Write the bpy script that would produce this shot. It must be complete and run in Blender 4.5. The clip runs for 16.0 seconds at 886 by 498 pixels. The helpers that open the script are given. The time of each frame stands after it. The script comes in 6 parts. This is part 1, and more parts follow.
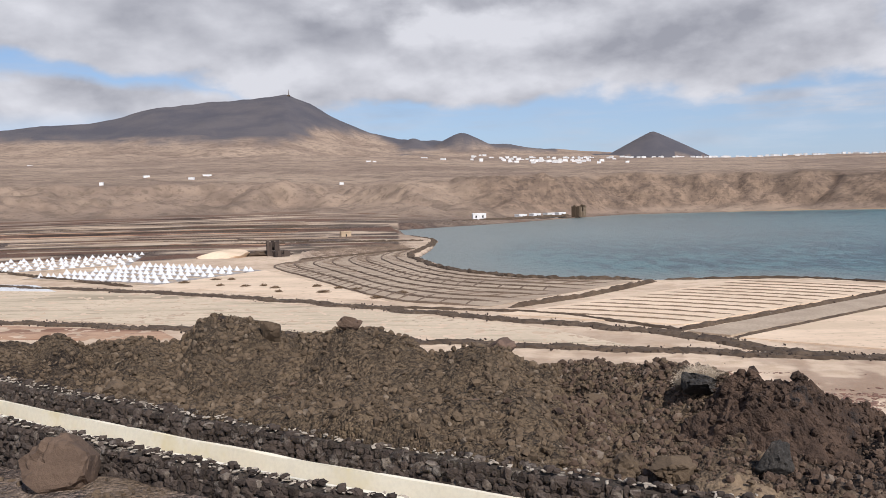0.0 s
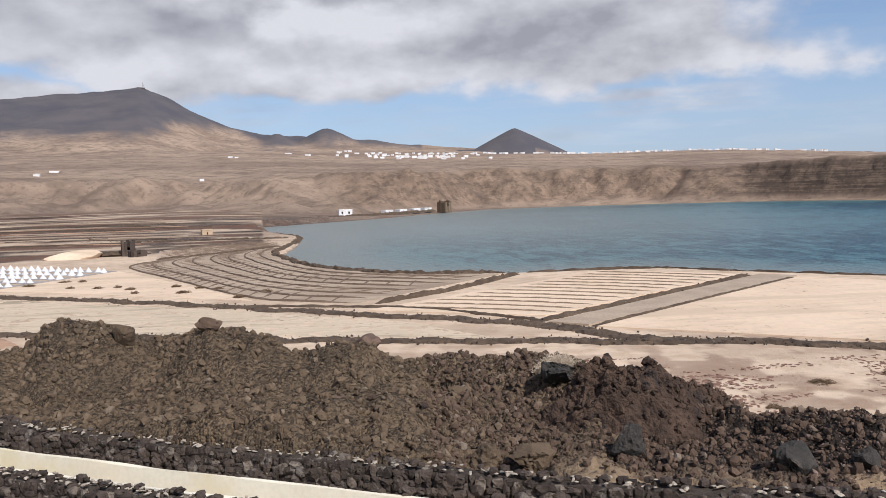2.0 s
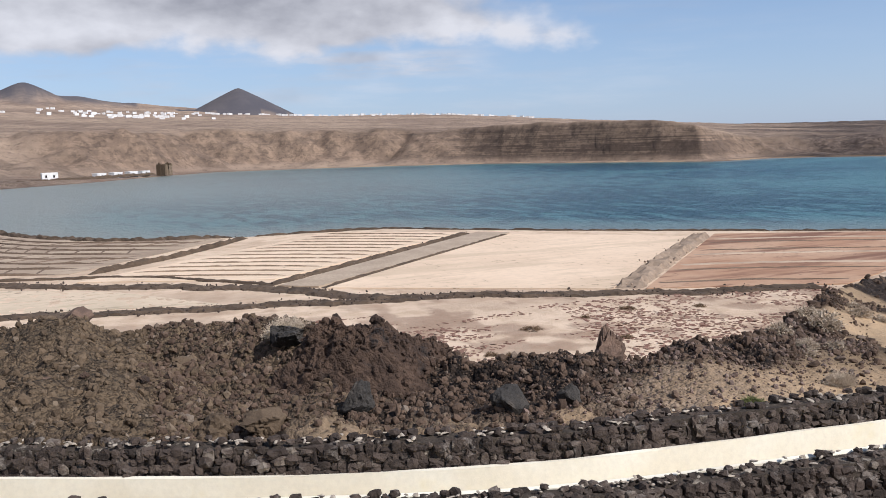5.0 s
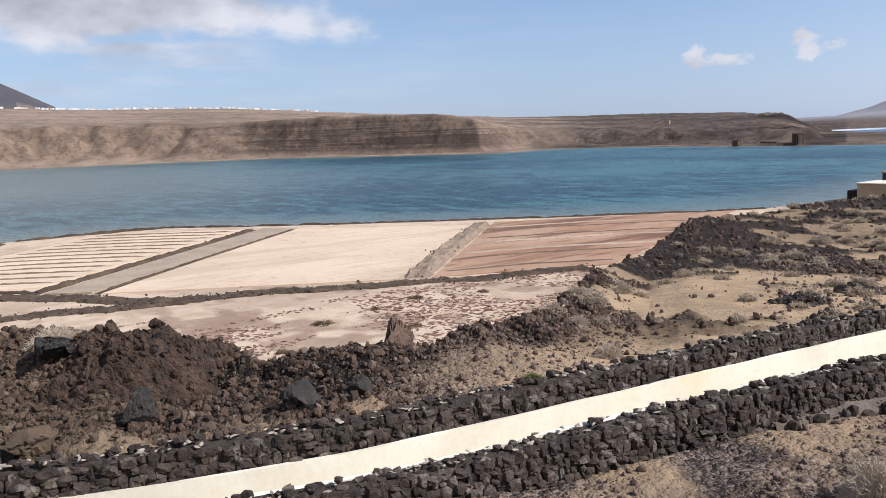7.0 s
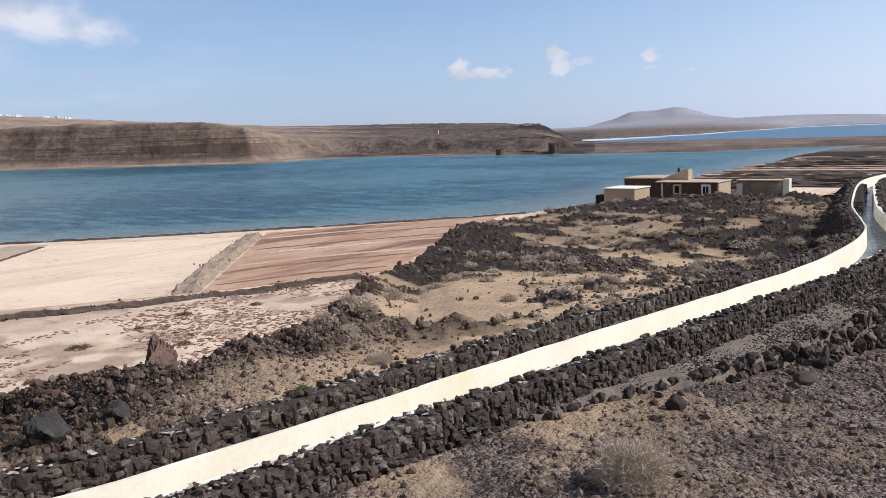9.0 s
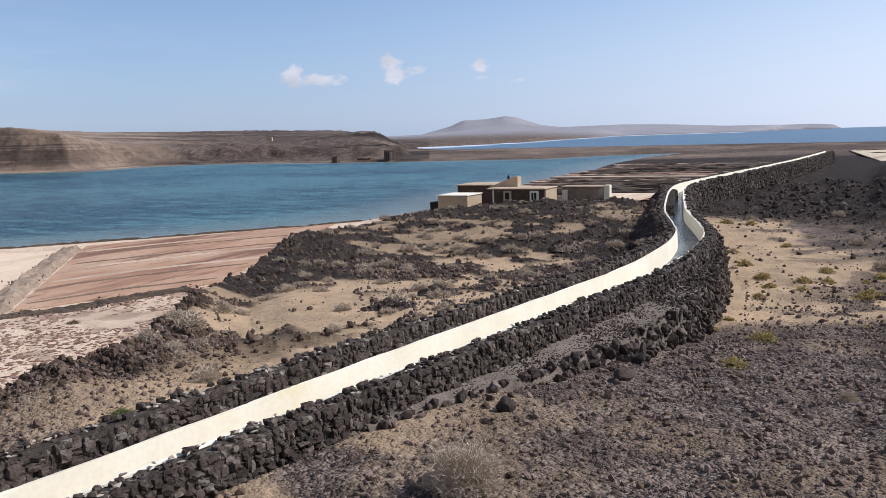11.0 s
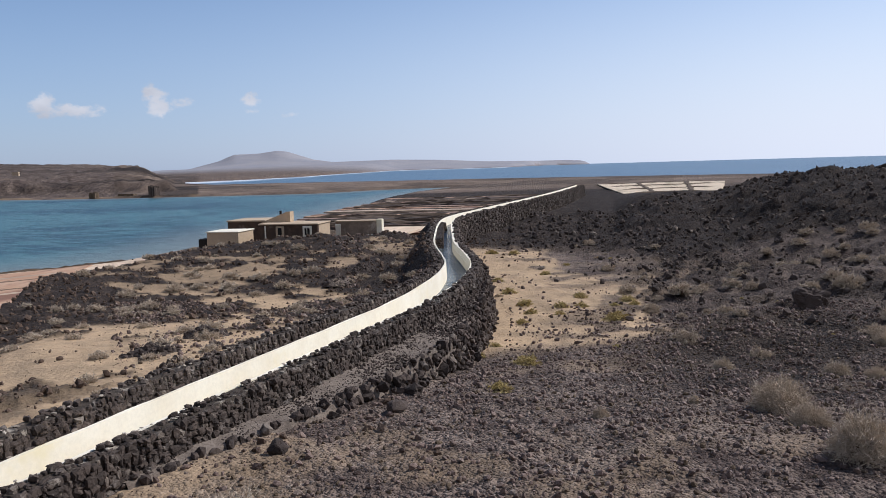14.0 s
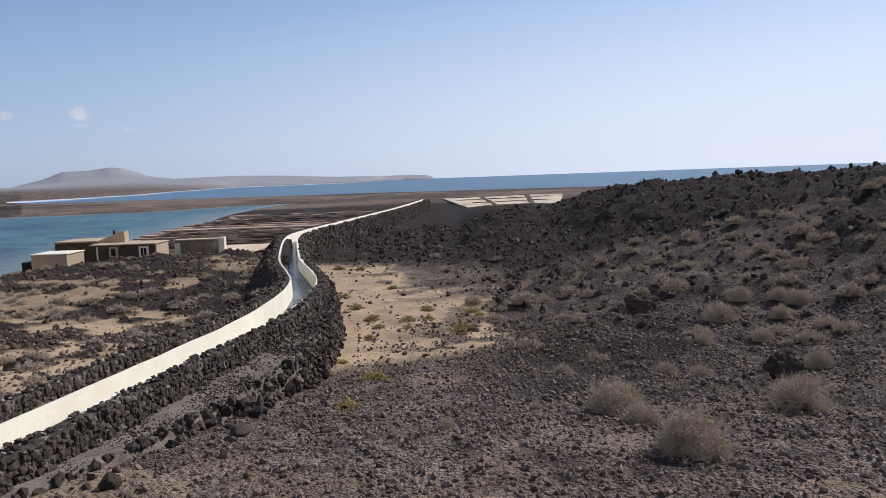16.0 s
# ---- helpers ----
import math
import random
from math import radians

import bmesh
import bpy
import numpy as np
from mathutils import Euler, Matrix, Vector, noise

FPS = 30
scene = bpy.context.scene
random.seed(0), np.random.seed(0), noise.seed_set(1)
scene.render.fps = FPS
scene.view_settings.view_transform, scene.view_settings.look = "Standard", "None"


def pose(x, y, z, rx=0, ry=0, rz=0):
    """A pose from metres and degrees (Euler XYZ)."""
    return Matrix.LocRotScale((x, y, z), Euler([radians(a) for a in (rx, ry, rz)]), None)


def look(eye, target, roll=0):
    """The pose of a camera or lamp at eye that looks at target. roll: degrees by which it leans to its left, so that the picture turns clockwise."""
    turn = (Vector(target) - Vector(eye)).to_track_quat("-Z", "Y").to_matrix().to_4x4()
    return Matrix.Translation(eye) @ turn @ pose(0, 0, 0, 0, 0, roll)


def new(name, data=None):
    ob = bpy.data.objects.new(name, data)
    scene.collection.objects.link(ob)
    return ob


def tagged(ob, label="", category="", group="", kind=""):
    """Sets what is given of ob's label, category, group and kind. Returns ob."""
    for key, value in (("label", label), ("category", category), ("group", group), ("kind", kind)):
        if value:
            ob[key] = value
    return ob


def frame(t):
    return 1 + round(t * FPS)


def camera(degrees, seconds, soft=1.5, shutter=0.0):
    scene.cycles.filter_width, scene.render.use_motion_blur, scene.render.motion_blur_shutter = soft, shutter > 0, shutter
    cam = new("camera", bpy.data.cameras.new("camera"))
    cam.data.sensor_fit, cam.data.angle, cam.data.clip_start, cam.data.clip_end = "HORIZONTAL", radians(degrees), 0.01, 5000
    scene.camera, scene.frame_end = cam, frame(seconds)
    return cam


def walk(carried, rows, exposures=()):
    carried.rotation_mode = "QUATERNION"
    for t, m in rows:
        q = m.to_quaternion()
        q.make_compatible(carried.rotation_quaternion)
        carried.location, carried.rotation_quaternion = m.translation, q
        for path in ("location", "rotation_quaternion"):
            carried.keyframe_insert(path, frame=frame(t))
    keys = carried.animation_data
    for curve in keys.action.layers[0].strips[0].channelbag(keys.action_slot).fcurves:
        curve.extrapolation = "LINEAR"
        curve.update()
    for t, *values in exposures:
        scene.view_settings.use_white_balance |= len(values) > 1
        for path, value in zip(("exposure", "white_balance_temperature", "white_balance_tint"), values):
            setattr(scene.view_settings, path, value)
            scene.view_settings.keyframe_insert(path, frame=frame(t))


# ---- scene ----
cam = camera(55.99, 16.0, soft=0.6)
PATH = [
    (0, (0.388, -0.877, 10.122), (0.2185, 1.1129, 10.0085), -1.58),
    (0.5, (0.415, -0.851, 10.116), (0.3215, 1.1434, 9.9947), -1.88),
    (1, (0.446, -0.836, 10.118), (0.4311, 1.1605, 9.9973), -1.86),
    (1.5, (0.484, -0.814, 10.108), (0.5502, 1.1812, 9.9836), -1.73),
    (2, (0.508, -0.792, 10.105), (0.6559, 1.1983, 9.9720), -1.95),
    (2.5, (0.543, -0.740, 10.089), (0.7821, 1.2406, 9.9513), -2.08),
    (3, (0.578, -0.710, 10.079), (0.9434, 1.2510, 9.9318), -1.88),
    (3.2, (0.569, -0.715, 10.076), (0.9846, 1.2360, 9.9270), -1.59),
    (5.5, (0.638, -0.646, 10.049), (1.5037, 1.1360, 9.7770), -1.97),
    (6, (0.666, -0.646, 10.043), (1.6439, 1.0749, 9.7605), -2.13),
    (6.5, (0.662, -0.677, 10.041), (1.7449, 0.9811, 9.7626), -2.01),
    (7, (0.683, -0.671, 10.018), (1.8805, 0.9076, 9.7459), -2.13),
    (7.5, (0.701, -0.741, 10.031), (1.9994, 0.7544, 9.7547), -2.14),
    (8, (0.780, -0.786, 10.045), (2.1983, 0.5977, 9.7719), -2.09),
    (8.5, (0.863, -0.817, 10.027), (2.3802, 0.4583, 9.7557), -1.95),
    (8.7, (0.865, -0.824, 10.015), (2.4070, 0.4210, 9.7440), -1.95),
    (10.8, (1.108, -0.885, 10.025), (2.8622, 0.0389, 9.7623), -1.88),
    (11, (1.119, -0.907, 10.023), (2.8973, -0.0306, 9.7587), -1.73),
    (11.5, (1.142, -0.930, 10.021), (2.9741, -0.1703, 9.7657), -1.30),
    (12, (1.157, -0.960, 10.025), (3.0241, -0.2820, 9.7897), -1.21),
    (12.5, (1.168, -1.001, 10.031), (3.0627, -0.3986, 9.8102), -1.29),
    (13, (1.238, -1.000, 10.026), (3.1581, -0.4827, 9.8163), -1.30),
    (13.5, (1.256, -1.020, 10.039), (3.1951, -0.5727, 9.8353), -1.63),
    (14, (1.282, -1.062, 10.041), (3.2366, -0.6898, 9.8430), -1.61),
    (14.5, (1.299, -1.104, 10.042), (3.2687, -0.8133, 9.8526), -1.57),
    (15, (1.304, -1.120, 10.042), (3.2845, -0.9100, 9.8591), -1.59),
    (15.5, (1.295, -1.191, 10.050), (3.2834, -1.0722, 9.8719), -1.92),
    (16, (1.332, -1.204, 10.042), (3.3243, -1.1929, 9.8684), -2.07),
]
walk(cam, [(t, look(eye, target, roll)) for t, eye, target, roll in PATH], exposures=[(0.0, -0.05, 6150, 13), (6.0, 0.03, 6000, 13), (8.0, 0.07, 5950, 13), (11.0, 0.0, 5850, 13), (13.0, -0.06, 5850, 13), (15.0, -0.17, 5850, 13), (16.0, -0.17, 5850, 13)])

# ---------------------------------------------------------------- world, sun
SUN_AZ, SUN_EL = radians(146), radians(43)
sun_dir = Vector((math.sin(SUN_AZ) * math.cos(SUN_EL), math.cos(SUN_AZ) * math.cos(SUN_EL), math.sin(SUN_EL)))
sun = new("sun", bpy.data.lights.new("sun", "SUN"))
sun.data.energy, sun.data.angle, sun.data.color = 4.85, radians(0.6), (1.0, 0.935, 0.84)
sun.rotation_euler = sun_dir.to_track_quat("Z", "Y").to_euler()
sun.location = (0, -30, 60)


def nodes_of(tree):
    tree.nodes.clear()

    def add(kind, **kw):
        n = tree.nodes.new(kind)
        for key, value in kw.items():
            if key.startswith("_"):
                n.inputs[int(key[1:])].default_value = value
            else:
                setattr(n, key, value)
        return n

    def link(a, b):
        tree.links.new(a, b)
    return add, link


world = bpy.data.worlds.new("world")
scene.world = world
world.use_nodes = True
add, link = nodes_of(world.node_tree)
sky = add("ShaderNodeTexSky", sky_type="NISHITA", sun_disc=False, sun_elevation=SUN_EL, sun_rotation=SUN_AZ,
          altitude=20, air_density=1.0, dust_density=0.7, ozone_density=3.0)
coord = add("ShaderNodeTexCoord")
split = add("ShaderNodeSeparateXYZ")
link(coord.outputs["Generated"], split.inputs[0])


def math_node(op, a, b=None, c=None, clamp=False):
    n = add("ShaderNodeMath", operation=op, use_clamp=clamp)
    for i, v in enumerate((a, b, c)):
        if v is None:
            continue
        if isinstance(v, (int, float)):
            n.inputs[i].default_value = v
        else:
            link(v, n.inputs[i])
    return n.outputs[0]


def ramp_node(value, lo, hi):
    n = add("ShaderNodeMapRange", interpolation_type="SMOOTHSTEP")
    link(value, n.inputs[0])
    n.inputs[1].default_value, n.inputs[2].default_value = lo, hi
    return n.outputs[0]


def blend(fac, a, b, kind="MIX"):
    n = add("ShaderNodeMix", data_type="RGBA", blend_type=kind)
    for i, v in ((0, fac), (6, a), (7, b)):
        if isinstance(v, (int, float)):
            n.inputs[i].default_value = v
        elif isinstance(v, tuple):
            n.inputs[i].default_value = (*v, 1) if len(v) == 3 else v
        else:
            link(v, n.inputs[i])
    return n.outputs[2]


# clouds, drawn over bearing and height above the horizon
azim = math_node("ARCTAN2", split.outputs[0], split.outputs[1])
high = math_node("ARCSINE", split.outputs[2])


def noise_of(vector, scale, detail=6.0, rough=0.55, offset=(0, 0, 0)):
    m = add("ShaderNodeMapping")
    m.inputs[1].default_value = offset
    link(vector, m.inputs[0])
    n = add("ShaderNodeTexNoise")
    n.inputs["Scale"].default_value, n.inputs["Detail"].default_value, n.inputs["Roughness"].default_value = scale, detail, rough
    link(m.outputs[0], n.inputs["Vector"])
    return n.outputs[0]


def sky_vector(stretch, lift=0.0):
    v = add("ShaderNodeCombineXYZ")
    link(azim, v.inputs[0])
    link(math_node("MULTIPLY", math_node("ADD", high, lift), stretch), v.inputs[1])
    return v.outputs[0]


def billow(lift):
    return math_node("ADD", math_node("MULTIPLY", noise_of(sky_vector(1.7, lift), 5.5, 8, 0.50, (1.3, 0.2, 0)), 0.75),
                     math_node("MULTIPLY", noise_of(sky_vector(1.8, lift), 15.0, 6, 0.5, (4.3, 2.2, 0)), 0.25))


heap_a, heap_b = billow(0.0), billow(0.03)
ragged = math_node("SUBTRACT", heap_a, 0.5)
# main bank of cumulus: flat base, ending over the lagoon
base = math_node("ADD", math_node("ADD", high, math_node("MULTIPLY", ragged, 0.15)), math_node("MULTIPLY", ramp_node(azim, -0.2, -0.45), -0.042))
ends = math_node("ADD", azim, math_node("ADD", math_node("MULTIPLY", ragged, -0.5), math_node("MULTIPLY", math_node("SUBTRACT", high, 0.17), 1.2)))
mass = math_node("MULTIPLY", ramp_node(base, 0.108, 0.128), ramp_node(ends, 0.58, 0.46))
# lower bank behind the mountain
low = math_node("MULTIPLY", ramp_node(math_node("ADD", high, math_node("MULTIPLY", ragged, 0.10)), 0.150, 0.130), ramp_node(math_node("ADD", high, math_node("MULTIPLY", ragged, 0.05)), 0.075, 0.110))
low = math_node("MULTIPLY", low, ramp_node(math_node("ADD", azim, math_node("MULTIPLY", ragged, 0.3)), -0.22, -0.34))
mass = math_node("MULTIPLY", math_node("MAXIMUM", mass, low), ramp_node(math_node("ADD", high, ragged), 0.75, 0.35))
# small puffs over the far coast
wisp = math_node("MULTIPLY", math_node("SUBTRACT", noise_of(sky_vector(1.4), 26.0, 6, 0.6, (2.0, 0.3, 0)), 0.5), 8.0)
puffs = 0.0
for bearing, height, wide, tall in ((53.9, 4.35, 0.9, 0.7), (55.8, 4.0, 1.5, 0.5), (60.3, 5.4, 0.55, 0.65), (60.8, 4.5, 0.9, 0.8), (62.1, 4.65, 0.8, 0.4), (66.6, 4.55, 0.75, 0.55), (66.4, 4.0, 1.0, 0.25), (69.0, 3.75, 1.1, 0.3)):
    dx = math_node("MULTIPLY", math_node("SUBTRACT", azim, radians(bearing)), 1 / radians(wide))
    dy = math_node("MULTIPLY", math_node("SUBTRACT", high, radians(height)), 1 / radians(tall))
    d2 = math_node("ADD", math_node("MULTIPLY", dx, dx), math_node("MULTIPLY", dy, dy))
    puffs = math_node("MAXIMUM", puffs, ramp_node(math_node("SUBTRACT", wisp, d2), -1.0, 0.35))
puffs = math_node("MULTIPLY", puffs, 0.95)
# thin veils: one long streak over the village and faint ones near the horizon
veil_n = noise_of(sky_vector(7.0), 5.0, 6, 0.6, (7.7, 2.2, 0))
veil = math_node("MULTIPLY", math_node("MULTIPLY", ramp_node(azim, 0.15, 0.26), ramp_node(azim, 0.52, 0.36)), math_node("MULTIPLY", ramp_node(high, 0.075, 0.092), ramp_node(high, 0.122, 0.106)))
veil = math_node("MULTIPLY", veil, ramp_node(veil_n, 0.36, 0.6))
streaks = math_node("MULTIPLY", math_node("MULTIPLY", ramp_node(veil_n, 0.42, 0.7), ramp_node(azim, 1.0, 0.2)), math_node("MULTIPLY", ramp_node(high, 0.0, 0.06), 0.35))
streaks = math_node("MAXIMUM", streaks, math_node("MULTIPLY", veil, 0.75))
# light from above on the billows, grey where the bank is thick
relief = math_node("MULTIPLY", math_node("SUBTRACT", heap_a, heap_b), 3.3)
thick = math_node("MULTIPLY", math_node("SUBTRACT", noise_of(sky_vector(2.0), 2.6, 4, 0.5, (0.35, 0.9, 0)), 0.5), 1.6)
shade = math_node("MULTIPLY", math_node("MULTIPLY", ramp_node(math_node("ADD", azim, ragged), -0.50, -0.36), ramp_node(math_node("ADD", azim, ragged), -0.04, -0.16)), ramp_node(math_node("ADD", high, math_node("MULTIPLY", ragged, 0.2)), 0.165, 0.205))
tone_f = math_node("SUBTRACT", math_node("SUBTRACT", math_node("ADD", 0.62, relief), math_node("MULTIPLY", thick, 0.7)), math_node("MULTIPLY", shade, 0.38), clamp=True)
tone = add("ShaderNodeMix", data_type="RGBA")
link(tone_f, tone.inputs[0])
tone.inputs[6].default_value, tone.inputs[7].default_value = (4.3, 4.35, 4.7, 1), (8.9, 8.85, 8.95, 1)
haze = add("ShaderNodeMix", data_type="RGBA")
sunward = ramp_node(azim, 0.75, 2.0)
link(math_node("MULTIPLY", ramp_node(high, 0.34, -0.02), math_node("ADD", 0.55, math_node("MULTIPLY", sunward, 0.4))), haze.inputs[0])
link(blend(1.0, sky.outputs[0], (1.22, 1.26, 1.30), "MULTIPLY"), haze.inputs[6])
link(blend(sunward, (5.4, 6.7, 9.2), (10.6, 10.9, 11.6)), haze.inputs[7])
mix = add("ShaderNodeMix", data_type="RGBA")
link(math_node("MAXIMUM", math_node("MAXIMUM", mass, puffs), streaks, clamp=True), mix.inputs[0])
link(haze.outputs[2], mix.inputs[6])
link(tone.outputs[2], mix.inputs[7])
back = add("ShaderNodeBackground")
back.inputs[1].default_value = 0.085
link(mix.outputs[2], back.inputs[0])
out = add("ShaderNodeOutputWorld")
link(back.outputs[0], out.inputs[0])

# ---------------------------------------------------------------- materials


def material(name, build, roughness=0.9, specular=0.3):
    m = bpy.data.materials.new(name)
    m.use_nodes = True
    global add, link
    add, link = nodes_of(m.node_tree)
    bsdf = add("ShaderNodeBsdfPrincipled")
    bsdf.inputs["Roughness"].default_value = roughness
    bsdf.inputs["Specular IOR Level"].default_value = specular
    o = add("ShaderNodeOutputMaterial")
    link(bsdf.outputs[0], o.inputs[0])
    build(bsdf)
    return m


def place():
    return add("ShaderNodeNewGeometry").outputs["Position"]


def bump(bsdf, height, strength, distance):
    b = add("ShaderNodeBump")
    b.inputs["Strength"].default_value, b.inputs["Distance"].default_value = strength, distance
    link(height, b.inputs["Height"])
    link(b.outputs[0], bsdf.inputs["Normal"])


def mottled(name, a, b, scale, fine_scale, roughness=0.9, depth=0.02, stain=None, random_amount=0.0, specular=0.25, grain=0.5):
    """Two colours at two scales with relief; stain: a third colour in patches."""
    def build(bsdf):
        p = place()
        n1, n2 = noise_of(p, scale, 6, 0.6), noise_of(p, fine_scale, 4, 0.65, (9, 4, 2))
        c = blend(ramp_node(n1, 0.36, 0.64), a, b)
        c = blend(math_node("MULTIPLY", ramp_node(n2, 0.35, 0.7), grain), c, tuple(v * 0.55 for v in a))
        if stain:
            c = blend(ramp_node(noise_of(p, scale * 0.45, 5, 0.7, (1, 8, 3)), 0.54, 0.68), c, stain)
        if random_amount:
            r = add("ShaderNodeObjectInfo").outputs["Random"]
            i = add("ShaderNodeNewGeometry").outputs["Random Per Island"]
            k = math_node("FRACT", math_node("ADD", r, i))
            c = blend(math_node("MULTIPLY", k, random_amount), c, tuple(min(1, v * 2.3) for v in b))
            c = blend(math_node("MULTIPLY", math_node("MULTIPLY", ramp_node(k, 0.86, 0.97), ramp_node(n1, 0.42, 0.6)), random_amount * 1.3), c, (0.26, 0.22, 0.175))
        link(c, bsdf.inputs["Base Color"])
        bump(bsdf, n2, 0.7, depth)
    return material(name, build, roughness, specular)


def ground_material(bsdf):
    p = place()

    def attr(name):
        return add("ShaderNodeAttribute", attribute_name=name).outputs["Fac"]
    def cells(scale):
        v = add("ShaderNodeTexVoronoi", feature="F1")
        v.inputs["Scale"].default_value = scale
        link(p, v.inputs["Vector"])
        return v.outputs["Distance"], v.outputs["Color"]
    peb_d, peb_c = cells(15.0)
    cob_d, cob_c = cells(6.0)
    sep = add("ShaderNodeSeparateColor")
    link(peb_c, sep.inputs[0])
    sep2 = add("ShaderNodeSeparateColor")
    link(cob_c, sep2.inputs[0])
    grit = math_node("ADD", math_node("MULTIPLY", sep.outputs[0], 0.6), math_node("MULTIPLY", sep2.outputs[0], 0.4))
    n_big, n_mid, n_fine = noise_of(p, 0.05, 6, 0.6), noise_of(p, 0.6, 6, 0.65, (4, 1, 0)), noise_of(p, 6.0, 4, 0.7, (2, 2, 2))
    far = noise_of(p, 0.006, 8, 0.62, (3, 3, 0))
    flat = add("ShaderNodeMapping")
    flat.inputs[3].default_value = (0.02, 0.02, 1.5)
    link(p, flat.inputs[0])
    strata = math_node("ADD", math_node("MULTIPLY", noise_of(flat.outputs[0], 0.35, 5, 0.65), 0.6), math_node("MULTIPLY", noise_of(p, 0.09, 7, 0.7, (6, 2, 4)), 0.4))
    # gravelly soil
    c = blend(ramp_node(n_mid, 0.38, 0.62), (0.100, 0.070, 0.056), (0.240, 0.180, 0.142))
    c = blend(math_node("MULTIPLY", ramp_node(grit, 0.62, 0.3), 0.8), c, (0.020, 0.017, 0.016))
    c = blend(math_node("MULTIPLY", ramp_node(grit, 0.72, 0.9), 0.7), c, (0.27, 0.225, 0.185))
    c = blend(math_node("MULTIPLY", ramp_node(noise_of(p, 0.28, 5, 0.6, (7, 5, 1)), 0.50, 0.64), 0.5), c, (0.30, 0.225, 0.165))
    c = blend(math_node("MULTIPLY", ramp_node(noise_of(p, 0.16, 5, 0.6, (2, 9, 4)), 0.50, 0.62), 0.4), c, (0.060, 0.040, 0.034))
    # tan inland slopes
    tan = blend(ramp_node(far, 0.38, 0.62), (0.41, 0.305, 0.220), (0.28, 0.203, 0.150))
    tan = blend(math_node("MULTIPLY", ramp_node(n_big, 0.4, 0.7), 0.55), tan, (0.105, 0.078, 0.060))
    tan = blend(math_node("MULTIPLY", ramp_node(noise_of(p, 0.22, 6, 0.75, (8, 3, 5)), 0.50, 0.62), 0.45), tan, (0.105, 0.080, 0.060))
    c = blend(attr("inland"), c, tan)
    upright = add("ShaderNodeMapping")
    upright.inputs[3].default_value = (1.0, 1.0, 0.12)
    link(p, upright.inputs[0])
    joints = noise_of(upright.outputs[0], 0.45, 7, 0.7, (3, 9, 1))
    fine = add("ShaderNodeMapping")
    fine.inputs[3].default_value = (0.05, 0.05, 3.4)
    link(p, fine.inputs[0])
    cliff = blend(ramp_node(strata, 0.47, 0.53), (0.265, 0.190, 0.135), (0.120, 0.086, 0.066))
    cliff = blend(math_node("MULTIPLY", ramp_node(noise_of(fine.outputs[0], 0.35, 5, 0.65, (4, 4, 4)), 0.50, 0.57), 0.6), cliff, (0.075, 0.055, 0.044))
    talus = blend(ramp_node(noise_of(upright.outputs[0], 0.10, 6, 0.65, (2, 2, 8)), 0.40, 0.60), (0.300, 0.212, 0.148), (0.190, 0.135, 0.098))
    talus = blend(math_node("MULTIPLY", ramp_node(strata, 0.52, 0.56), 0.3), talus, (0.105, 0.077, 0.060))
    cliff = blend(attr("ledge"), talus, cliff)
    cliff = blend(math_node("MULTIPLY", ramp_node(joints, 0.52, 0.62), 0.3), cliff, (0.070, 0.052, 0.042))
    cliff = blend(math_node("MULTIPLY", ramp_node(noise_of(p, 0.28, 6, 0.7, (1, 2, 7)), 0.50, 0.57), 0.45), cliff, (0.055, 0.042, 0.035))
    c = blend(attr("cliff"), c, cliff)
    # cloud shadow on the mountain, with some haze, put into a dark rock colour
    c = blend(attr("shaded_scoria"), c, blend(ramp_node(far, 0.35, 0.65), (0.085, 0.081, 0.091), (0.118, 0.106, 0.108)))
    sand = blend(ramp_node(n_mid, 0.38, 0.66), (0.46, 0.325, 0.195), (0.34, 0.245, 0.15))
    sand = blend(math_node("MULTIPLY", ramp_node(n_fine, 0.52, 0.68), 0.5), sand, (0.11, 0.085, 0.065))
    c = blend(attr("sand"), c, sand)
    salt = blend(ramp_node(n_mid, 0.4, 0.66), (0.66, 0.515, 0.375), (0.53, 0.395, 0.275))
    salt = blend(math_node("MULTIPLY", ramp_node(n_big, 0.45, 0.62), 0.5), salt, (0.33, 0.235, 0.165))
    c = blend(attr("salt"), c, salt)
    scrub = blend(ramp_node(n_fine, 0.42, 0.6), (0.21, 0.105, 0.070), (0.135, 0.090, 0.060))
    c = blend(attr("scrub"), c, scrub)
    lava = blend(ramp_node(n_mid, 0.36, 0.66), (0.030, 0.021, 0.016), (0.070, 0.048, 0.034))
    lava = blend(math_node("MULTIPLY", ramp_node(n_fine, 0.42, 0.62), 0.6), lava, (0.010, 0.009, 0.009))
    lava = blend(math_node("MULTIPLY", ramp_node(grit, 0.6, 0.3), 0.7), lava, (0.010, 0.009, 0.009))
    lava = blend(math_node("MULTIPLY", ramp_node(grit, 0.7, 0.9), 0.6), lava, (0.100, 0.078, 0.062))
    c = blend(attr("lava"), c, lava)
    clinker = blend(ramp_node(n_mid, 0.36, 0.66), (0.165, 0.118, 0.074), (0.105, 0.077, 0.050))
    clinker = blend(math_node("MULTIPLY", ramp_node(grit, 0.6, 0.3), 0.75), clinker, (0.036, 0.026, 0.019))
    c = blend(attr("cinder"), c, clinker)
    # haze of distance painted over the far coast and hill in grey-blue
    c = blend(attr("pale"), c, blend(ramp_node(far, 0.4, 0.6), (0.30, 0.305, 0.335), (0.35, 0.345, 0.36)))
    link(c, bsdf.inputs["Base Color"])
    rocky = math_node("SUBTRACT", 1.0, math_node("ADD", math_node("MULTIPLY", peb_d, 0.5), math_node("MULTIPLY", cob_d, 1.1)))
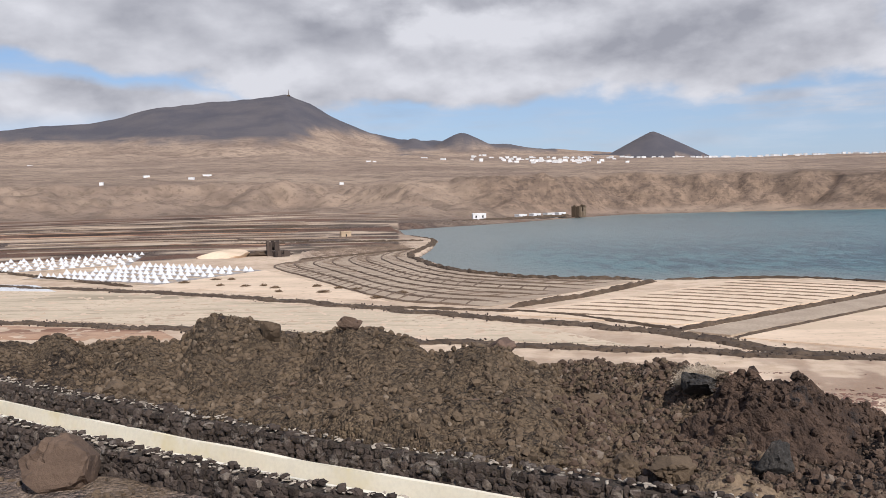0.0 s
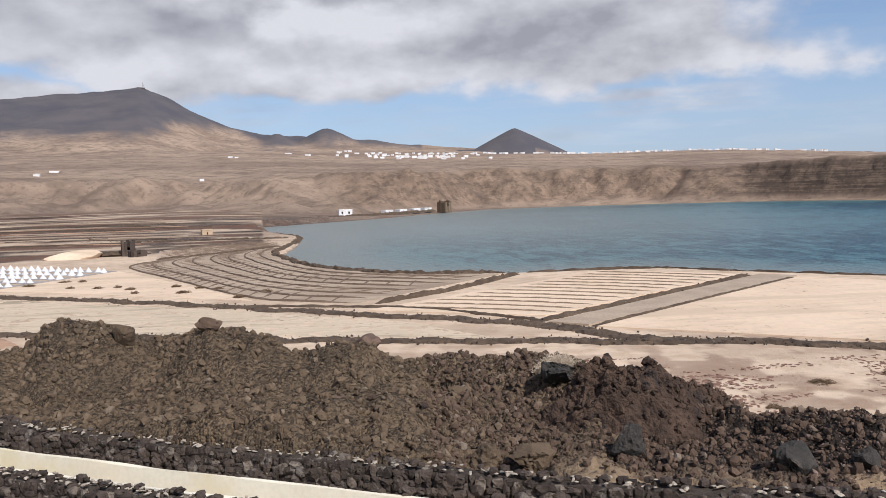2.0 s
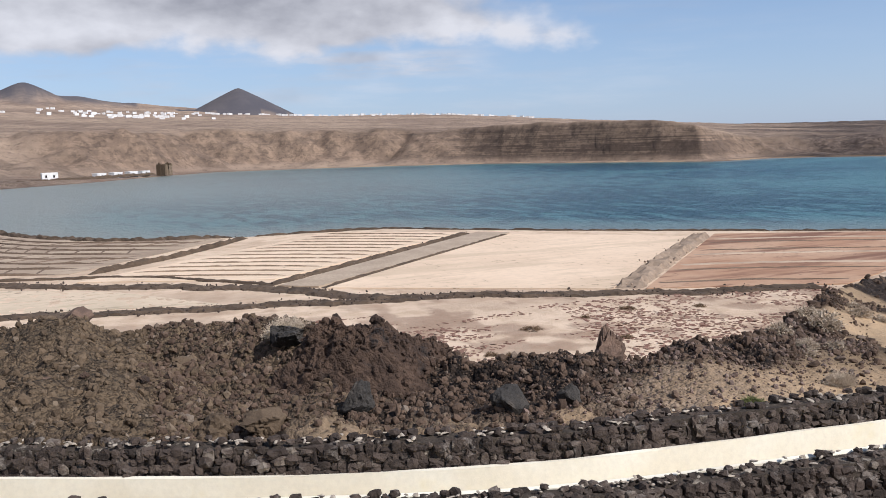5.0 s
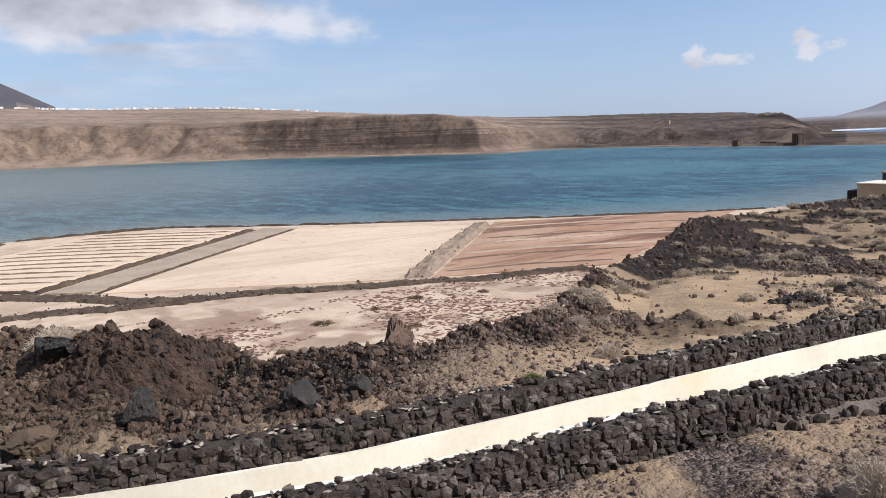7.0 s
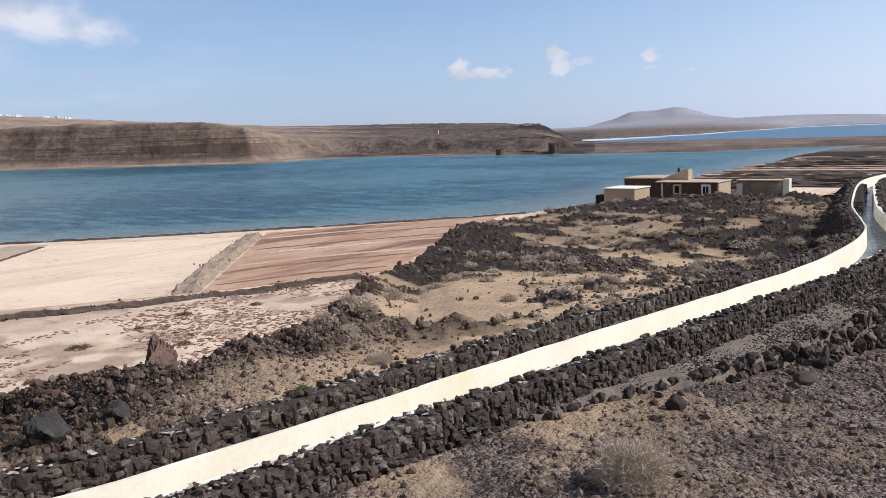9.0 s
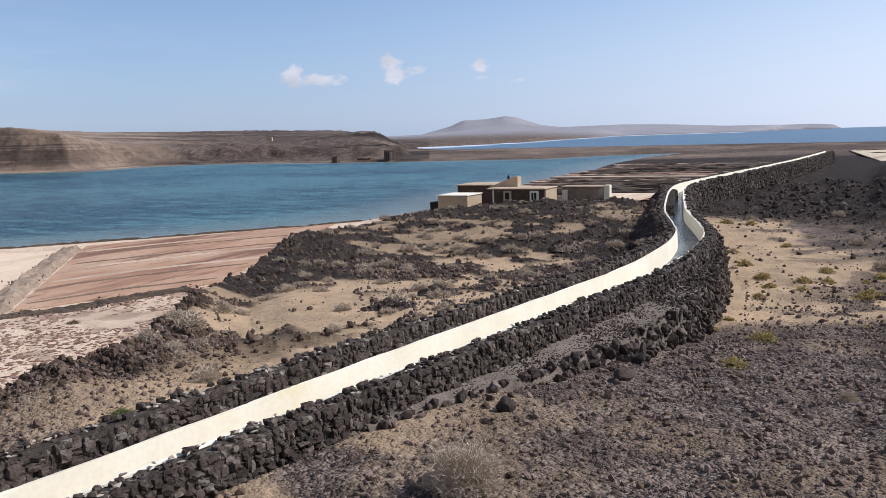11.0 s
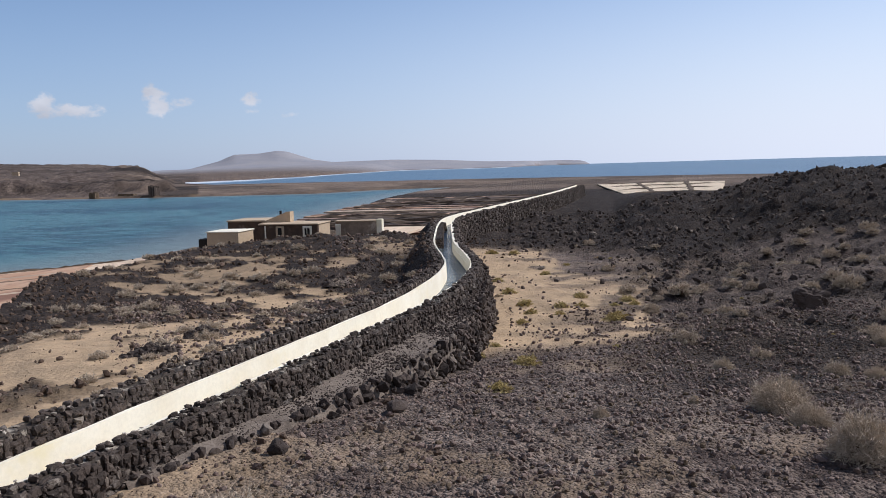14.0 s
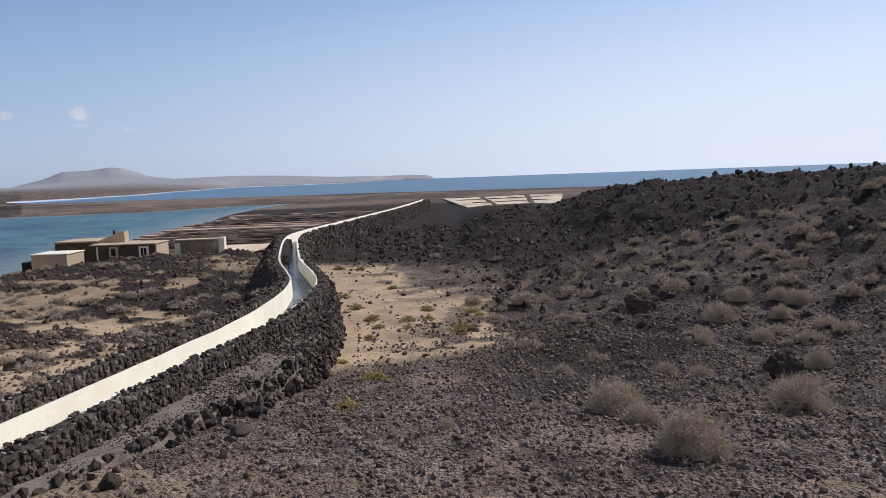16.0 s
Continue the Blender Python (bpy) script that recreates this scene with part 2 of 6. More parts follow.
    bump(bsdf, math_node("ADD", math_node("ADD", math_node("MULTIPLY", n_fine, 0.5), n_mid), math_node("MULTIPLY", rocky, math_node("SUBTRACT", 1.0, math_node("MAXIMUM", attr("salt"), math_node("MULTIPLY", attr("sand"), 0.85))))), 0.9, 0.14)


M_ground = material("ground", ground_material, 0.95, 0.15)


def water_material(deep, shallow, wave, spread, rough):
    def build(bsdf):
        p = place()
        m = add("ShaderNodeMapping")
        m.inputs[3].default_value = (1.0, 0.35, 1.0)
        m.inputs[2].default_value = (0, 0, radians(35))
        link(p, m.inputs[0])
        n = noise_of(m.outputs[0], wave, 5, 0.62)
        tint = noise_of(p, spread, 4, 0.55, (5, 1, 0))
        streaky = noise_of(m.outputs[0], spread * 6, 5, 0.6, (1, 7, 0))
        chop = noise_of(m.outputs[0], wave * 0.32, 4, 0.62, (3, 3, 0))
        c = blend(ramp_node(math_node("ADD", math_node("MULTIPLY", tint, 0.6), math_node("ADD", math_node("MULTIPLY", streaky, 0.3), math_node("MULTIPLY", chop, 0.9))), 0.83, 0.95), deep, shallow)
        c = blend(add("ShaderNodeAttribute", attribute_name="shallow").outputs["Fac"], c, (0.185, 0.205, 0.185))
        c = blend(add("ShaderNodeAttribute", attribute_name="foam").outputs["Fac"], c, (0.8, 0.82, 0.82))
        link(c, bsdf.inputs["Base Color"])
        bump(bsdf, n, 1.0, 0.4)
        bsdf.inputs["IOR"].default_value = 1.33
    return material("water", build, rough, 0.3)


M_lake = water_material((0.011, 0.048, 0.064), (0.060, 0.150, 0.160), 1.1, 0.012, 0.3)
M_sea = water_material((0.050, 0.105, 0.165), (0.070, 0.135, 0.195), 0.5, 0.004, 0.3)
M_plaster = mottled("lime_plaster", (0.83, 0.775, 0.635), (0.78, 0.71, 0.56), 0.6, 9.0, 0.85, 0.006, stain=(0.74, 0.66, 0.45), grain=0.16)
M_plaster_sand = mottled("sandy_plaster", (0.54, 0.41, 0.275), (0.46, 0.35, 0.235), 0.5, 7.0, 0.9, 0.01)
M_wall = mottled("wall_stone", (0.030, 0.023, 0.019), (0.060, 0.045, 0.036), 4.0, 16.0, 0.95, 0.07, stain=(0.20, 0.175, 0.15), random_amount=0.55)
M_rubble = mottled("lava_rubble", (0.058, 0.038, 0.027), (0.098, 0.066, 0.046), 1.2, 14.0, 0.95, 0.05, random_amount=0.42)
M_plain = mottled("plain_stone", (0.072, 0.046, 0.036), (0.145, 0.100, 0.078), 1.0, 14.0, 0.75, 0.05, random_amount=0.5, specular=0.35)
M_stone = mottled("lava_stone", (0.034, 0.026, 0.022), (0.062, 0.046, 0.037), 2.0, 22.0, 0.95, 0.04, random_amount=0.55)
M_stone_warm = mottled("warm_lava_stone", (0.080, 0.056, 0.036), (0.125, 0.089, 0.057), 1.5, 14.0, 0.95, 0.05, random_amount=0.3)
M_mound = mottled("cracked_lava", (0.060, 0.039, 0.028), (0.112, 0.072, 0.050), 1.8, 6.0, 0.95, 0.35, stain=(0.026, 0.023, 0.022))
M_boulder = mottled("grey_basalt", (0.040, 0.036, 0.032), (0.062, 0.055, 0.048), 2.5, 18.0, 0.9, 0.08, stain=(0.085, 0.072, 0.060))
M_rust = mottled("rusty_lava", (0.190, 0.125, 0.090), (0.115, 0.078, 0.060), 2.5, 12.0, 0.95, 0.06)
M_mortar = mottled("lime_mortar", (0.050, 0.039, 0.030), (0.085, 0.066, 0.050), 4.5, 22.0, 0.95, 0.06, stain=(0.36, 0.31, 0.245))
M_salt = mottled("white_salt", (0.74, 0.735, 0.725), (0.66, 0.66, 0.655), 0.8, 6.0, 0.7, 0.02)
M_white = mottled("whitewash", (0.82, 0.81, 0.79), (0.76, 0.75, 0.73), 0.3, 3.0, 0.85, 0.01)
def pan_material(name, base, light, streak, spot, angle, amount):
    """Dried crust: pale and darker fields, long stains along the pan, and small dark spots."""
    def build(bsdf):
        p = place()
        m = add("ShaderNodeMapping")
        m.inputs[2].default_value = (0, 0, radians(angle))
        m.inputs[3].default_value = (0.16, 1.0, 1.0)
        link(p, m.inputs[0])
        n0, n1 = noise_of(p, 0.10, 6, 0.6), noise_of(p, 1.6, 5, 0.65, (9, 4, 2))
        s0, s1 = noise_of(m.outputs[0], 0.22, 6, 0.62, (2, 5, 1)), noise_of(m.outputs[0], 0.9, 5, 0.6, (7, 1, 3))
        c = blend(ramp_node(n0, 0.40, 0.60), base, light)
        c = blend(math_node("MULTIPLY", ramp_node(s0, 0.50, 0.64), amount), c, streak)
        c = blend(math_node("MULTIPLY", ramp_node(s1, 0.54, 0.68), amount * 0.8), c, streak)
        c = blend(math_node("MULTIPLY", ramp_node(math_node("ADD", n1, math_node("MULTIPLY", n0, 0.5)), 0.88, 0.98), 0.75), c, spot)
        c = blend(math_node("MULTIPLY", ramp_node(n1, 0.40, 0.65), 0.18), c, tuple(v * 0.6 for v in base))
        link(c, bsdf.inputs["Base Color"])
        bump(bsdf, math_node("ADD", n1, s1), 0.6, 0.03)
    return material(name, build, 0.95, 0.2)


M_cream = pan_material("dry_pan_crust", (0.74, 0.575, 0.415), (0.68, 0.52, 0.37), (0.52, 0.40, 0.275), (0.22, 0.165, 0.11), -42, 0.6)
M_flat = pan_material("stained_flat", (0.56, 0.455, 0.325), (0.62, 0.50, 0.36), (0.30, 0.245, 0.165), (0.17, 0.125, 0.085), 22, 0.8)
M_red = pan_material("red_pan_crust", (0.40, 0.235, 0.145), (0.47, 0.31, 0.205), (0.20, 0.105, 0.070), (0.13, 0.085, 0.06), -24, 1.0)
M_mud = pan_material("brown_pan_mud", (0.43, 0.325, 0.235), (0.50, 0.385, 0.28), (0.31, 0.225, 0.16), (0.17, 0.12, 0.085), 30, 0.7)
M_bank = mottled("dark_bank_earth", (0.078, 0.055, 0.038), (0.130, 0.092, 0.062), 0.5, 4.0, 0.95, 0.05)
M_track = mottled("track_dirt", (0.47, 0.37, 0.27), (0.38, 0.295, 0.215), 0.4, 4.0, 0.95, 0.02)
M_wood = mottled("weathered_wood", (0.10, 0.07, 0.05), (0.14, 0.10, 0.07), 2.0, 12.0, 0.8, 0.01)
M_dark = mottled("dark_opening", (0.02, 0.018, 0.016), (0.03, 0.026, 0.022), 2.0, 9.0, 0.9, 0.01)
M_twig = mottled("dry_twigs", (0.53, 0.44, 0.335), (0.44, 0.36, 0.27), 1.5, 8.0, 0.95, 0.01, random_amount=0.25)
M_bush = mottled("saltbush_twigs", (0.16, 0.105, 0.065), (0.22, 0.15, 0.09), 1.5, 8.0, 0.95, 0.01, random_amount=0.2)
M_leaf = mottled("green_leaves", (0.15, 0.17, 0.06), (0.20, 0.21, 0.08), 1.5, 8.0, 0.9, 0.01)
M_green = mottled("green_twigs", (0.42, 0.33, 0.13), (0.50, 0.38, 0.17), 1.5, 8.0, 0.95, 0.01, random_amount=0.2)

# ---------------------------------------------------------------- mesh helpers


def mesh_np(name, verts, faces, mat, smooth=False, attrs=None):
    """faces: an int array of n x 3 or n x 4."""
    me = bpy.data.meshes.new(name)
    verts, faces = np.asarray(verts, np.float32), np.asarray(faces, np.int32)
    k = faces.shape[1]
    me.vertices.add(len(verts))
    me.vertices.foreach_set("co", verts.ravel())
    me.loops.add(faces.size)
    me.loops.foreach_set("vertex_index", faces.ravel())
    me.polygons.add(len(faces))
    me.polygons.foreach_set("loop_start", np.arange(0, faces.size, k, dtype=np.int32))
    me.polygons.foreach_set("use_smooth", np.full(len(faces), smooth))
    for key, values in (attrs or {}).items():
        me.attributes.new(key, "FLOAT", "POINT").data.foreach_set("value", np.asarray(values, np.float32))
    me.update(calc_edges=True)
    me.validate()
    me.materials.append(mat)
    return me


def part(name, bm, mat, parent=None, label=""):
    me = bpy.data.meshes.new(name)
    bm.to_mesh(me)
    bm.free()
    me.materials.append(mat)
    ob = new(name, me)
    ob.parent = parent
    if label:
        tagged(ob, label)
    return ob


def thing(name, at, label, category, group="", rz=0.0):
    ob = new(name)
    ob.empty_display_size = 0.2
    ob.matrix_basis = pose(*at, 0, 0, rz)
    return tagged(ob, label, category, group)


def add_box(bm, x0, x1, y0, y1, z0, z1, bevel=0.0, jitter=0.0):
    made = bmesh.ops.create_cube(bm, size=1.0, matrix=Matrix.LocRotScale(((x0 + x1) / 2, (y0 + y1) / 2, (z0 + z1) / 2), None, (x1 - x0, y1 - y0, z1 - z0)))
    if jitter:
        for v in made["verts"]:
            v.co += Vector([random.uniform(-jitter, jitter) for _ in range(3)])
    if bevel:
        edges = {e for v in made["verts"] for e in v.link_edges}
        bmesh.ops.bevel(bm, geom=list(edges), offset=bevel, segments=1, affect="EDGES")
    return made


def smooth(a, b, x):
    t = np.clip((np.asarray(x, float) - a) / (b - a), 0, 1)
    return t * t * (3 - 2 * t)


def hash2(i, j, seed):
    h = (i.astype(np.int64) * 374761393 + j.astype(np.int64) * 668265263 + seed * 2147483647) & 0x7FFFFFFF
    h = ((h ^ (h >> 13)) * 1274126177) & 0x7FFFFFFF
    return ((h ^ (h >> 16)) & 0xFFFF) / 65535.0


def value_noise(x, y, size, seed=0):
    u, v = np.asarray(x) / size, np.asarray(y) / size
    i, j = np.floor(u), np.floor(v)
    a, b = u - i, v - j
    a, b = a * a * (3 - 2 * a), b * b * (3 - 2 * b)
    h = lambda di, dj: hash2(i + di, j + dj, seed)
    return (h(0, 0) * (1 - a) + h(1, 0) * a) * (1 - b) + (h(0, 1) * (1 - a) + h(1, 1) * a) * b


def fbm(x, y, size, octaves=4, seed=0, rough=0.5):
    total, amp, norm = 0.0, 1.0, 0.0
    for o in range(octaves):
        ca, sa = math.cos(o * 1.1), math.sin(o * 1.1)
        total = total + amp * value_noise(x * ca - y * sa, x * sa + y * ca, size / 2 ** o, seed + o * 17)
        norm, amp = norm + amp, amp * rough
    return total / norm


def clods(x, y, size, seed):
    """Heights of broken blocks about one size across, each with a level of its own and domed a little."""
    u, v = x / size, y / size
    i, j = np.floor(u), np.floor(v)
    best, level = np.full(x.shape, 9.0), np.zeros(x.shape)
    for di in (-1, 0, 1):
        for dj in (-1, 0, 1):
            d = (i + di + hash2(i + di, j + dj, seed) - u) ** 2 + (j + dj + hash2(i + di, j + dj, seed + 5) - v) ** 2
            level = np.where(d < best, hash2(i + di, j + dj, seed + 9), level)
            best = np.minimum(best, d)
    return size * (level - 0.5 + 0.35 - 0.7 * best)


# ---------------------------------------------------------------- lie of the land
# shoreline of the lagoon, going round it
SHORE = [(-42, 306), (-32, 248), (-19, 213), (-17, 172), (-17, 150), (-9, 123), (-2, 110), (3, 104), (17, 98.5), (34, 97), (44, 87),
         (61, 72), (80, 57.5), (88, 53), (103, 52), (150, 57), (191, 60), (207, 57), (229, 63), (270, 67), (306, 68), (370, 62), (389, 66),
         (372, 97), (336, 117), (331, 160), (330, 212), (345, 290), (318, 322), (268, 307), (243, 365), (214, 432), (163, 468), (112, 482),
         (64, 478), (34, 433), (-1, 363)]
# inner top edge of the canal's lagoon-side wall, and its level
CANAL = [(-40, 38.0), (-17, 24.8), (-9, 20.35), (-4, 17.75), (0, 15.8), (4, 13.95), (8, 12.6), (13, 11.75), (20, 10.7), (27, 9.6), (35, 8.3), (41, 7.85), (47, 7.9),
         (52, 8.45), (56, 9.4), (65, 11.7), (74, 13.4), (87, 15.6), (96, 16.5), (104, 16.2), (113, 15.2), (127, 13.6), (150, 11.0), (173, 8.7), (225, 5)]
CANAL_Z, CANAL_W = 4.1, 1.25
EYE_X, EYE_Y = 0.8, -0.8


def spline(points, step):
    """Catmull-Rom through the points, resampled evenly."""
    p = np.array(points, float)
    p = np.vstack([2 * p[0] - p[1], p, 2 * p[-1] - p[-2]])
    out = []
    for a, b, c, d in zip(p, p[1:], p[2:], p[3:]):
        n = max(2, int(np.linalg.norm(c - b) / 0.1))
        t = np.linspace(0, 1, n, endpoint=False)[:, None]
        out.append(0.5 * (2 * b + (c - a) * t + (2 * a - 5 * b + 4 * c - d) * t ** 2 + (3 * b - a - 3 * c + d) * t ** 3))
    q = np.vstack(out + [p[-2][None]])
    s = np.concatenate([[0], np.cumsum(np.linalg.norm(np.diff(q, axis=0), axis=1))])
    even = np.arange(0, s[-1], step)
    return np.stack([np.interp(even, s, q[:, 0]), np.interp(even, s, q[:, 1])], 1)


CANAL_LINE = spline(CANAL, 0.5)
canal_y = lambda x: np.interp(x, CANAL_LINE[:, 0], CANAL_LINE[:, 1])


def shore_distance(x, y):
    """Metres from the shoreline, negative inside the lagoon."""
    best, inside = np.full(x.shape, 1e9), np.zeros(x.shape, bool)
    for (ax, ay), (bx, by) in zip(SHORE, SHORE[1:] + SHORE[:1]):
        dx, dy = bx - ax, by - ay
        t = np.clip(((x - ax) * dx + (y - ay) * dy) / (dx * dx + dy * dy), 0, 1)
        best = np.minimum(best, (x - ax - t * dx) ** 2 + (y - ay - t * dy) ** 2)
        cross = (ay > y) != (by > y)
        inside ^= cross & (x < dx * (y - ay) / (dy if dy else 1e-9) + ax)
    return np.sqrt(best) * np.where(inside, -1, 1)


# bank between canal and salt pans: bearing, distance of its crest, height of its crest
BANK = [(-60, 46, 4.6), (-33, 42, 4.5), (-27, 38, 4.65), (-22, 35, 5.5), (-19, 34, 5.7), (-12, 30, 5.75), (-8, 29, 5.55), (-5, 27, 5.3), (3, 26, 5.0),
        (9, 25, 5.0), (12, 23.5, 5.1), (20, 22, 4.9), (24, 21.5, 4.55), (28, 21, 4.5), (34, 21, 4.6), (40, 22.5, 4.7), (43.7, 24, 4.65), (45.5, 28, 4.35),
        (47.3, 34, 3.85), (50.8, 46, 3.2), (53.4, 62, 2.85), (58, 72, 2.7), (62.5, 82, 2.8), (67, 86, 2.9), (75, 92, 2.85), (84, 70, 2.3), (100, 70, 2.0)]
bank_az, bank_r, bank_z = (np.array(c, float) for c in zip(*BANK))
# unevenness of that crest: bearing, height
CREST = [(-60, 4.60), (-33.1, 4.34), (-31.9, 3.99), (-30.3, 4.49), (-29.1, 3.67), (-27.4, 4.12), (-26.1, 4.58), (-23.4, 4.45), (-22.0, 5.45), (-20.4, 5.25), (-17.8, 5.30), (-16, 5.10), (-12.5, 6.21), (-10.2, 5.84), (-8.3, 5.53), (-6.8, 5.26), (-4.4, 5.44), (-2.5, 5.47), (-0.5, 4.96), (2.6, 4.99),
         (4.9, 5.17), (6.4, 5.08), (8.3, 5.31), (10.8, 5.34), (19.5, 4.29), (21, 4.08), (22.5, 4.32), (23.7, 4.08), (26, 4.40), (29.8, 4.59), (32.4, 4.45),
         (35.6, 4.46), (37.9, 4.61), (39.9, 4.78), (41.8, 4.67), (44.8, 4.50), (46.1, 4.25), (47.3, 4.33), (50.8, 3.02), (52.5, 2.75), (53.8, 2.85), (57.8,
         2.76), (62.5, 2.80), (67, 2.90), (75, 2.85), (84, 2.30), (100, 2.00)]
bank_r = np.interp(np.linspace(-60, 100, 801), bank_az, bank_r)
bank_az = np.linspace(-60, 100, 801)
bank_z = np.interp(bank_az, *np.array(CREST, float).T)
# upland: bearing, height of the bluff round the lagoon, height of the plain 1900 m off, height of the mountain crest 3300 m off
UPLAND = [(-60, 27, 110, 250), (-32, 27, 112, 302), (-30.3, 27, 112, 318), (-27.8, 26, 112, 326), (-26, 26, 112, 348), (-23.7, 26, 114, 388), (-22.3, 26, 115, 398),
          (-20, 26, 117, 412), (-17.5, 26, 118, 424), (-15.2, 26, 118, 442), (-13.7, 25, 118, 408), (-11.5, 23, 118, 333), (-9.6, 23, 118, 288), (-7.7, 24, 116, 262),
          (-4, 24, 113, 245), (-0.2, 25, 107, 230), (1.3, 25, 104, 213), (6.6, 26, 96, 184)]
UPLAND += [(12.5, 25, 90, 100), (18, 23, 86, 90), (23, 22, 84, 80), (27, 22.5, 76, 70), (30.6, 23, 67, 50), (38, 20.5, 52, 30), (41.9, 13, 43, 20),
           (46, 10, 41, 15), (50, 8, 39, 10), (57, 7, 33, 5), (60, 6, 18, 5), (62, 3, 0, 0)]
up_az, up_bluff, up_plain, up_crest = (np.array(c, float) for c in zip(*UPLAND))


def land(x, y):
    """Height of the ground and how far each kind of cover or painted shade and haze goes, for arrays of places."""
    x, y = np.asarray(x, float), np.asarray(y, float)
    dx, dy = x - EYE_X, y - EYE_Y
    r = np.hypot(dx, dy)
    az = np.degrees(np.arctan2(dx, dy))
    az = np.where(az < -90, az + 360, az)
    d = shore_distance(x, y)
    cy = canal_y(x)
    side = np.where(x > 224, -1.0, y - cy)          # above 0: the lagoon's side of the canal
    north = (side > -0.7) & (az < 92)
    n1, n2, n3 = fbm(x, y, 9, 4, 3), fbm(x, y, 2.2, 4, 11), fbm(x, y, 0.6, 3, 23)
    wob = fbm(x, y, 60, 4, 41) - 0.5
    # far country
    pans = 0.35 + smooth(160, 520, r) * 6.5 * smooth(5, -15, az) + smooth(60, 95, az) * 0.8
    bluff, plain, crest = np.interp(az, up_az, up_bluff), np.interp(az, up_az, up_plain), np.interp(az, up_az, up_crest)
    ravine = np.abs(fbm(x, y, 70, 4, 57) - 0.5) * 2
    east = smooth(-15, -3, az)
    start = (r - 455 - 60 * wob) * (1 - east) + (d - 12) * east
    steep = np.interp(az, [-30, -8, 0, 24, 27, 40, 46], [130, 110, 62, 55, 18, 18, 60])
    up = smooth(0, 1, np.clip(start / steep, 0, 1) - (0.75 - 0.5 * smooth(22, 25, az) * smooth(44, 40, az)) * (0.3 - ravine) * smooth(0, 0.2, start / steep) * smooth(1.3, 0.7, start / steep))
    # ledges of the banded cliff
    ledge = up * 6 + 1.1 * (fbm(x, y, 34, 3, 131) - 0.5)
    stepped = np.clip((np.floor(ledge) + smooth(0.45, 0.95, ledge - np.floor(ledge))) / 6, 0, 1)
    up = up + (stepped - up) * 0.85 * smooth(22.5, 24.5, az) * smooth(43, 39, az)
    far_mask = (r > 150) & (az < 63) & (d > 0)
    z_far = pans + up * np.maximum(bluff - pans, 0)
    s = np.clip((r - 600) / 1300, 0, 1)
    z_far = z_far + s ** 1.15 * np.maximum(plain - bluff, -20) * (1 + 0.10 * wob)
    m = np.clip((r - 1900) / 1400, 0, 1)
    fall = smooth(4700, 3300, r)
    z_far = z_far + np.where(r > 1900, (crest - plain) * (0.25 * m + 0.75 * m ** 2.2) * np.where(r > 3300, fall, 1), 0)
    gul = (fbm(x, y, 420, 5, 71, 0.55) - 0.5)
    z_far = z_far + gul * smooth(1500, 2600, r) * np.clip(crest / 250, 0.1, 1.4) * 60 * smooth(3300, 3000, r) + (n1 - 0.5) * smooth(300, 900, r) * 1.5
    # separate cones
    for caz, cr, peak, half in ((9.37, 3050, 242, 175), (-3.4, 3150, 284, 95), (-6.7, 3150, 273, 60)):
        cxx, cyy = EYE_X + cr * math.sin(radians(caz)), EYE_Y + cr * math.cos(radians(caz))
        cd = np.hypot(x - cxx, y - cyy)
        base = 150 if caz > 0 else 232
        z_far = np.maximum(z_far, base - 12 + (peak - base + 12) * (1 - cd / half / 1.15) * 1.0 - 3 * np.abs(gul) * 2)
    # lava field hill beyond the lagoon
    z_far = z_far + 9 * np.exp(-((az - 59.2) / np.where(az < 59.2, 3.6, 1.3)) ** 2 - ((r - 800) / 160) ** 2) + smooth(44, 52, az) * smooth(380, 520, r) * (n1 - 0.45) * 3.5
    z_far = z_far + smooth(0.1, 0.4, up) * smooth(1500, 700, r) * ((fbm(x, y, 26, 4, 83, 0.6) - 0.5) * 13 * (1 - 0.75 * smooth(22, 25, az) * smooth(44, 40, az)) + (fbm(x, y, 9, 3, 87) - 0.5) * 4) * (0.35 + 0.65 * smooth(1.0, 0.85, up))
    z = np.where(far_mask, z_far, pans)
    # bar of dark sand, sea and far coast
    bar = 1.0 + 1.2 * smooth(12, 60, d) * smooth(300, 380, r)
    sea_from = np.interp(az, [58, 61, 64, 76, 83, 92, 105, 130, 170], [940, 800, 590, 520, 500, 470, 440, 400, 330])
    coast = np.interp(az, [58, 61, 66, 70, 74, 76, 79, 84, 86, 89.2, 89.6], [930, 960, 1060, 1300, 2000, 2700, 2800, 2900, 4000, 4100, 9000])
    right = az >= 58
    z_bar = np.where(az < 62.3, z_far * (r < 1900) * smooth(62.3, 61.0, az), -5.0)
    z = np.where(right & (d > 0) & (r > 250), np.maximum(z_bar, bar * smooth(sea_from + 15, sea_from - 25, r) - 3 * smooth(sea_from - 5, sea_from + 30, r)), z)
    shelf = np.interp(az, [58, 62, 70, 74, 76, 79, 82.5, 86, 87.7, 88.6, 89.2], [18, 22, 36, 40, 42, 36, 22, 19, 20, 16, 10])
    on_coast = right & (r > coast) & (az < 89.6)
    coast_z = shelf * smooth(0, 1, (r - coast) / np.maximum(3900 - coast, 200)) * smooth(89.4, 88.9, az) + 4 * smooth(0, 30, r - coast) * smooth(89.4, 88.9, az)
    roja = np.where(r > 3300, 64 * np.clip(np.interp(az, [62.5, 64.4, 65.4, 67.0, 68.2, 68.9, 70.6, 72], [0, 0.45, 0.86, 0.86, 1.0, 0.9, 0.25, 0]), 0, 1) * smooth(3400, 3900, r) * smooth(4500, 4100, r), 0)
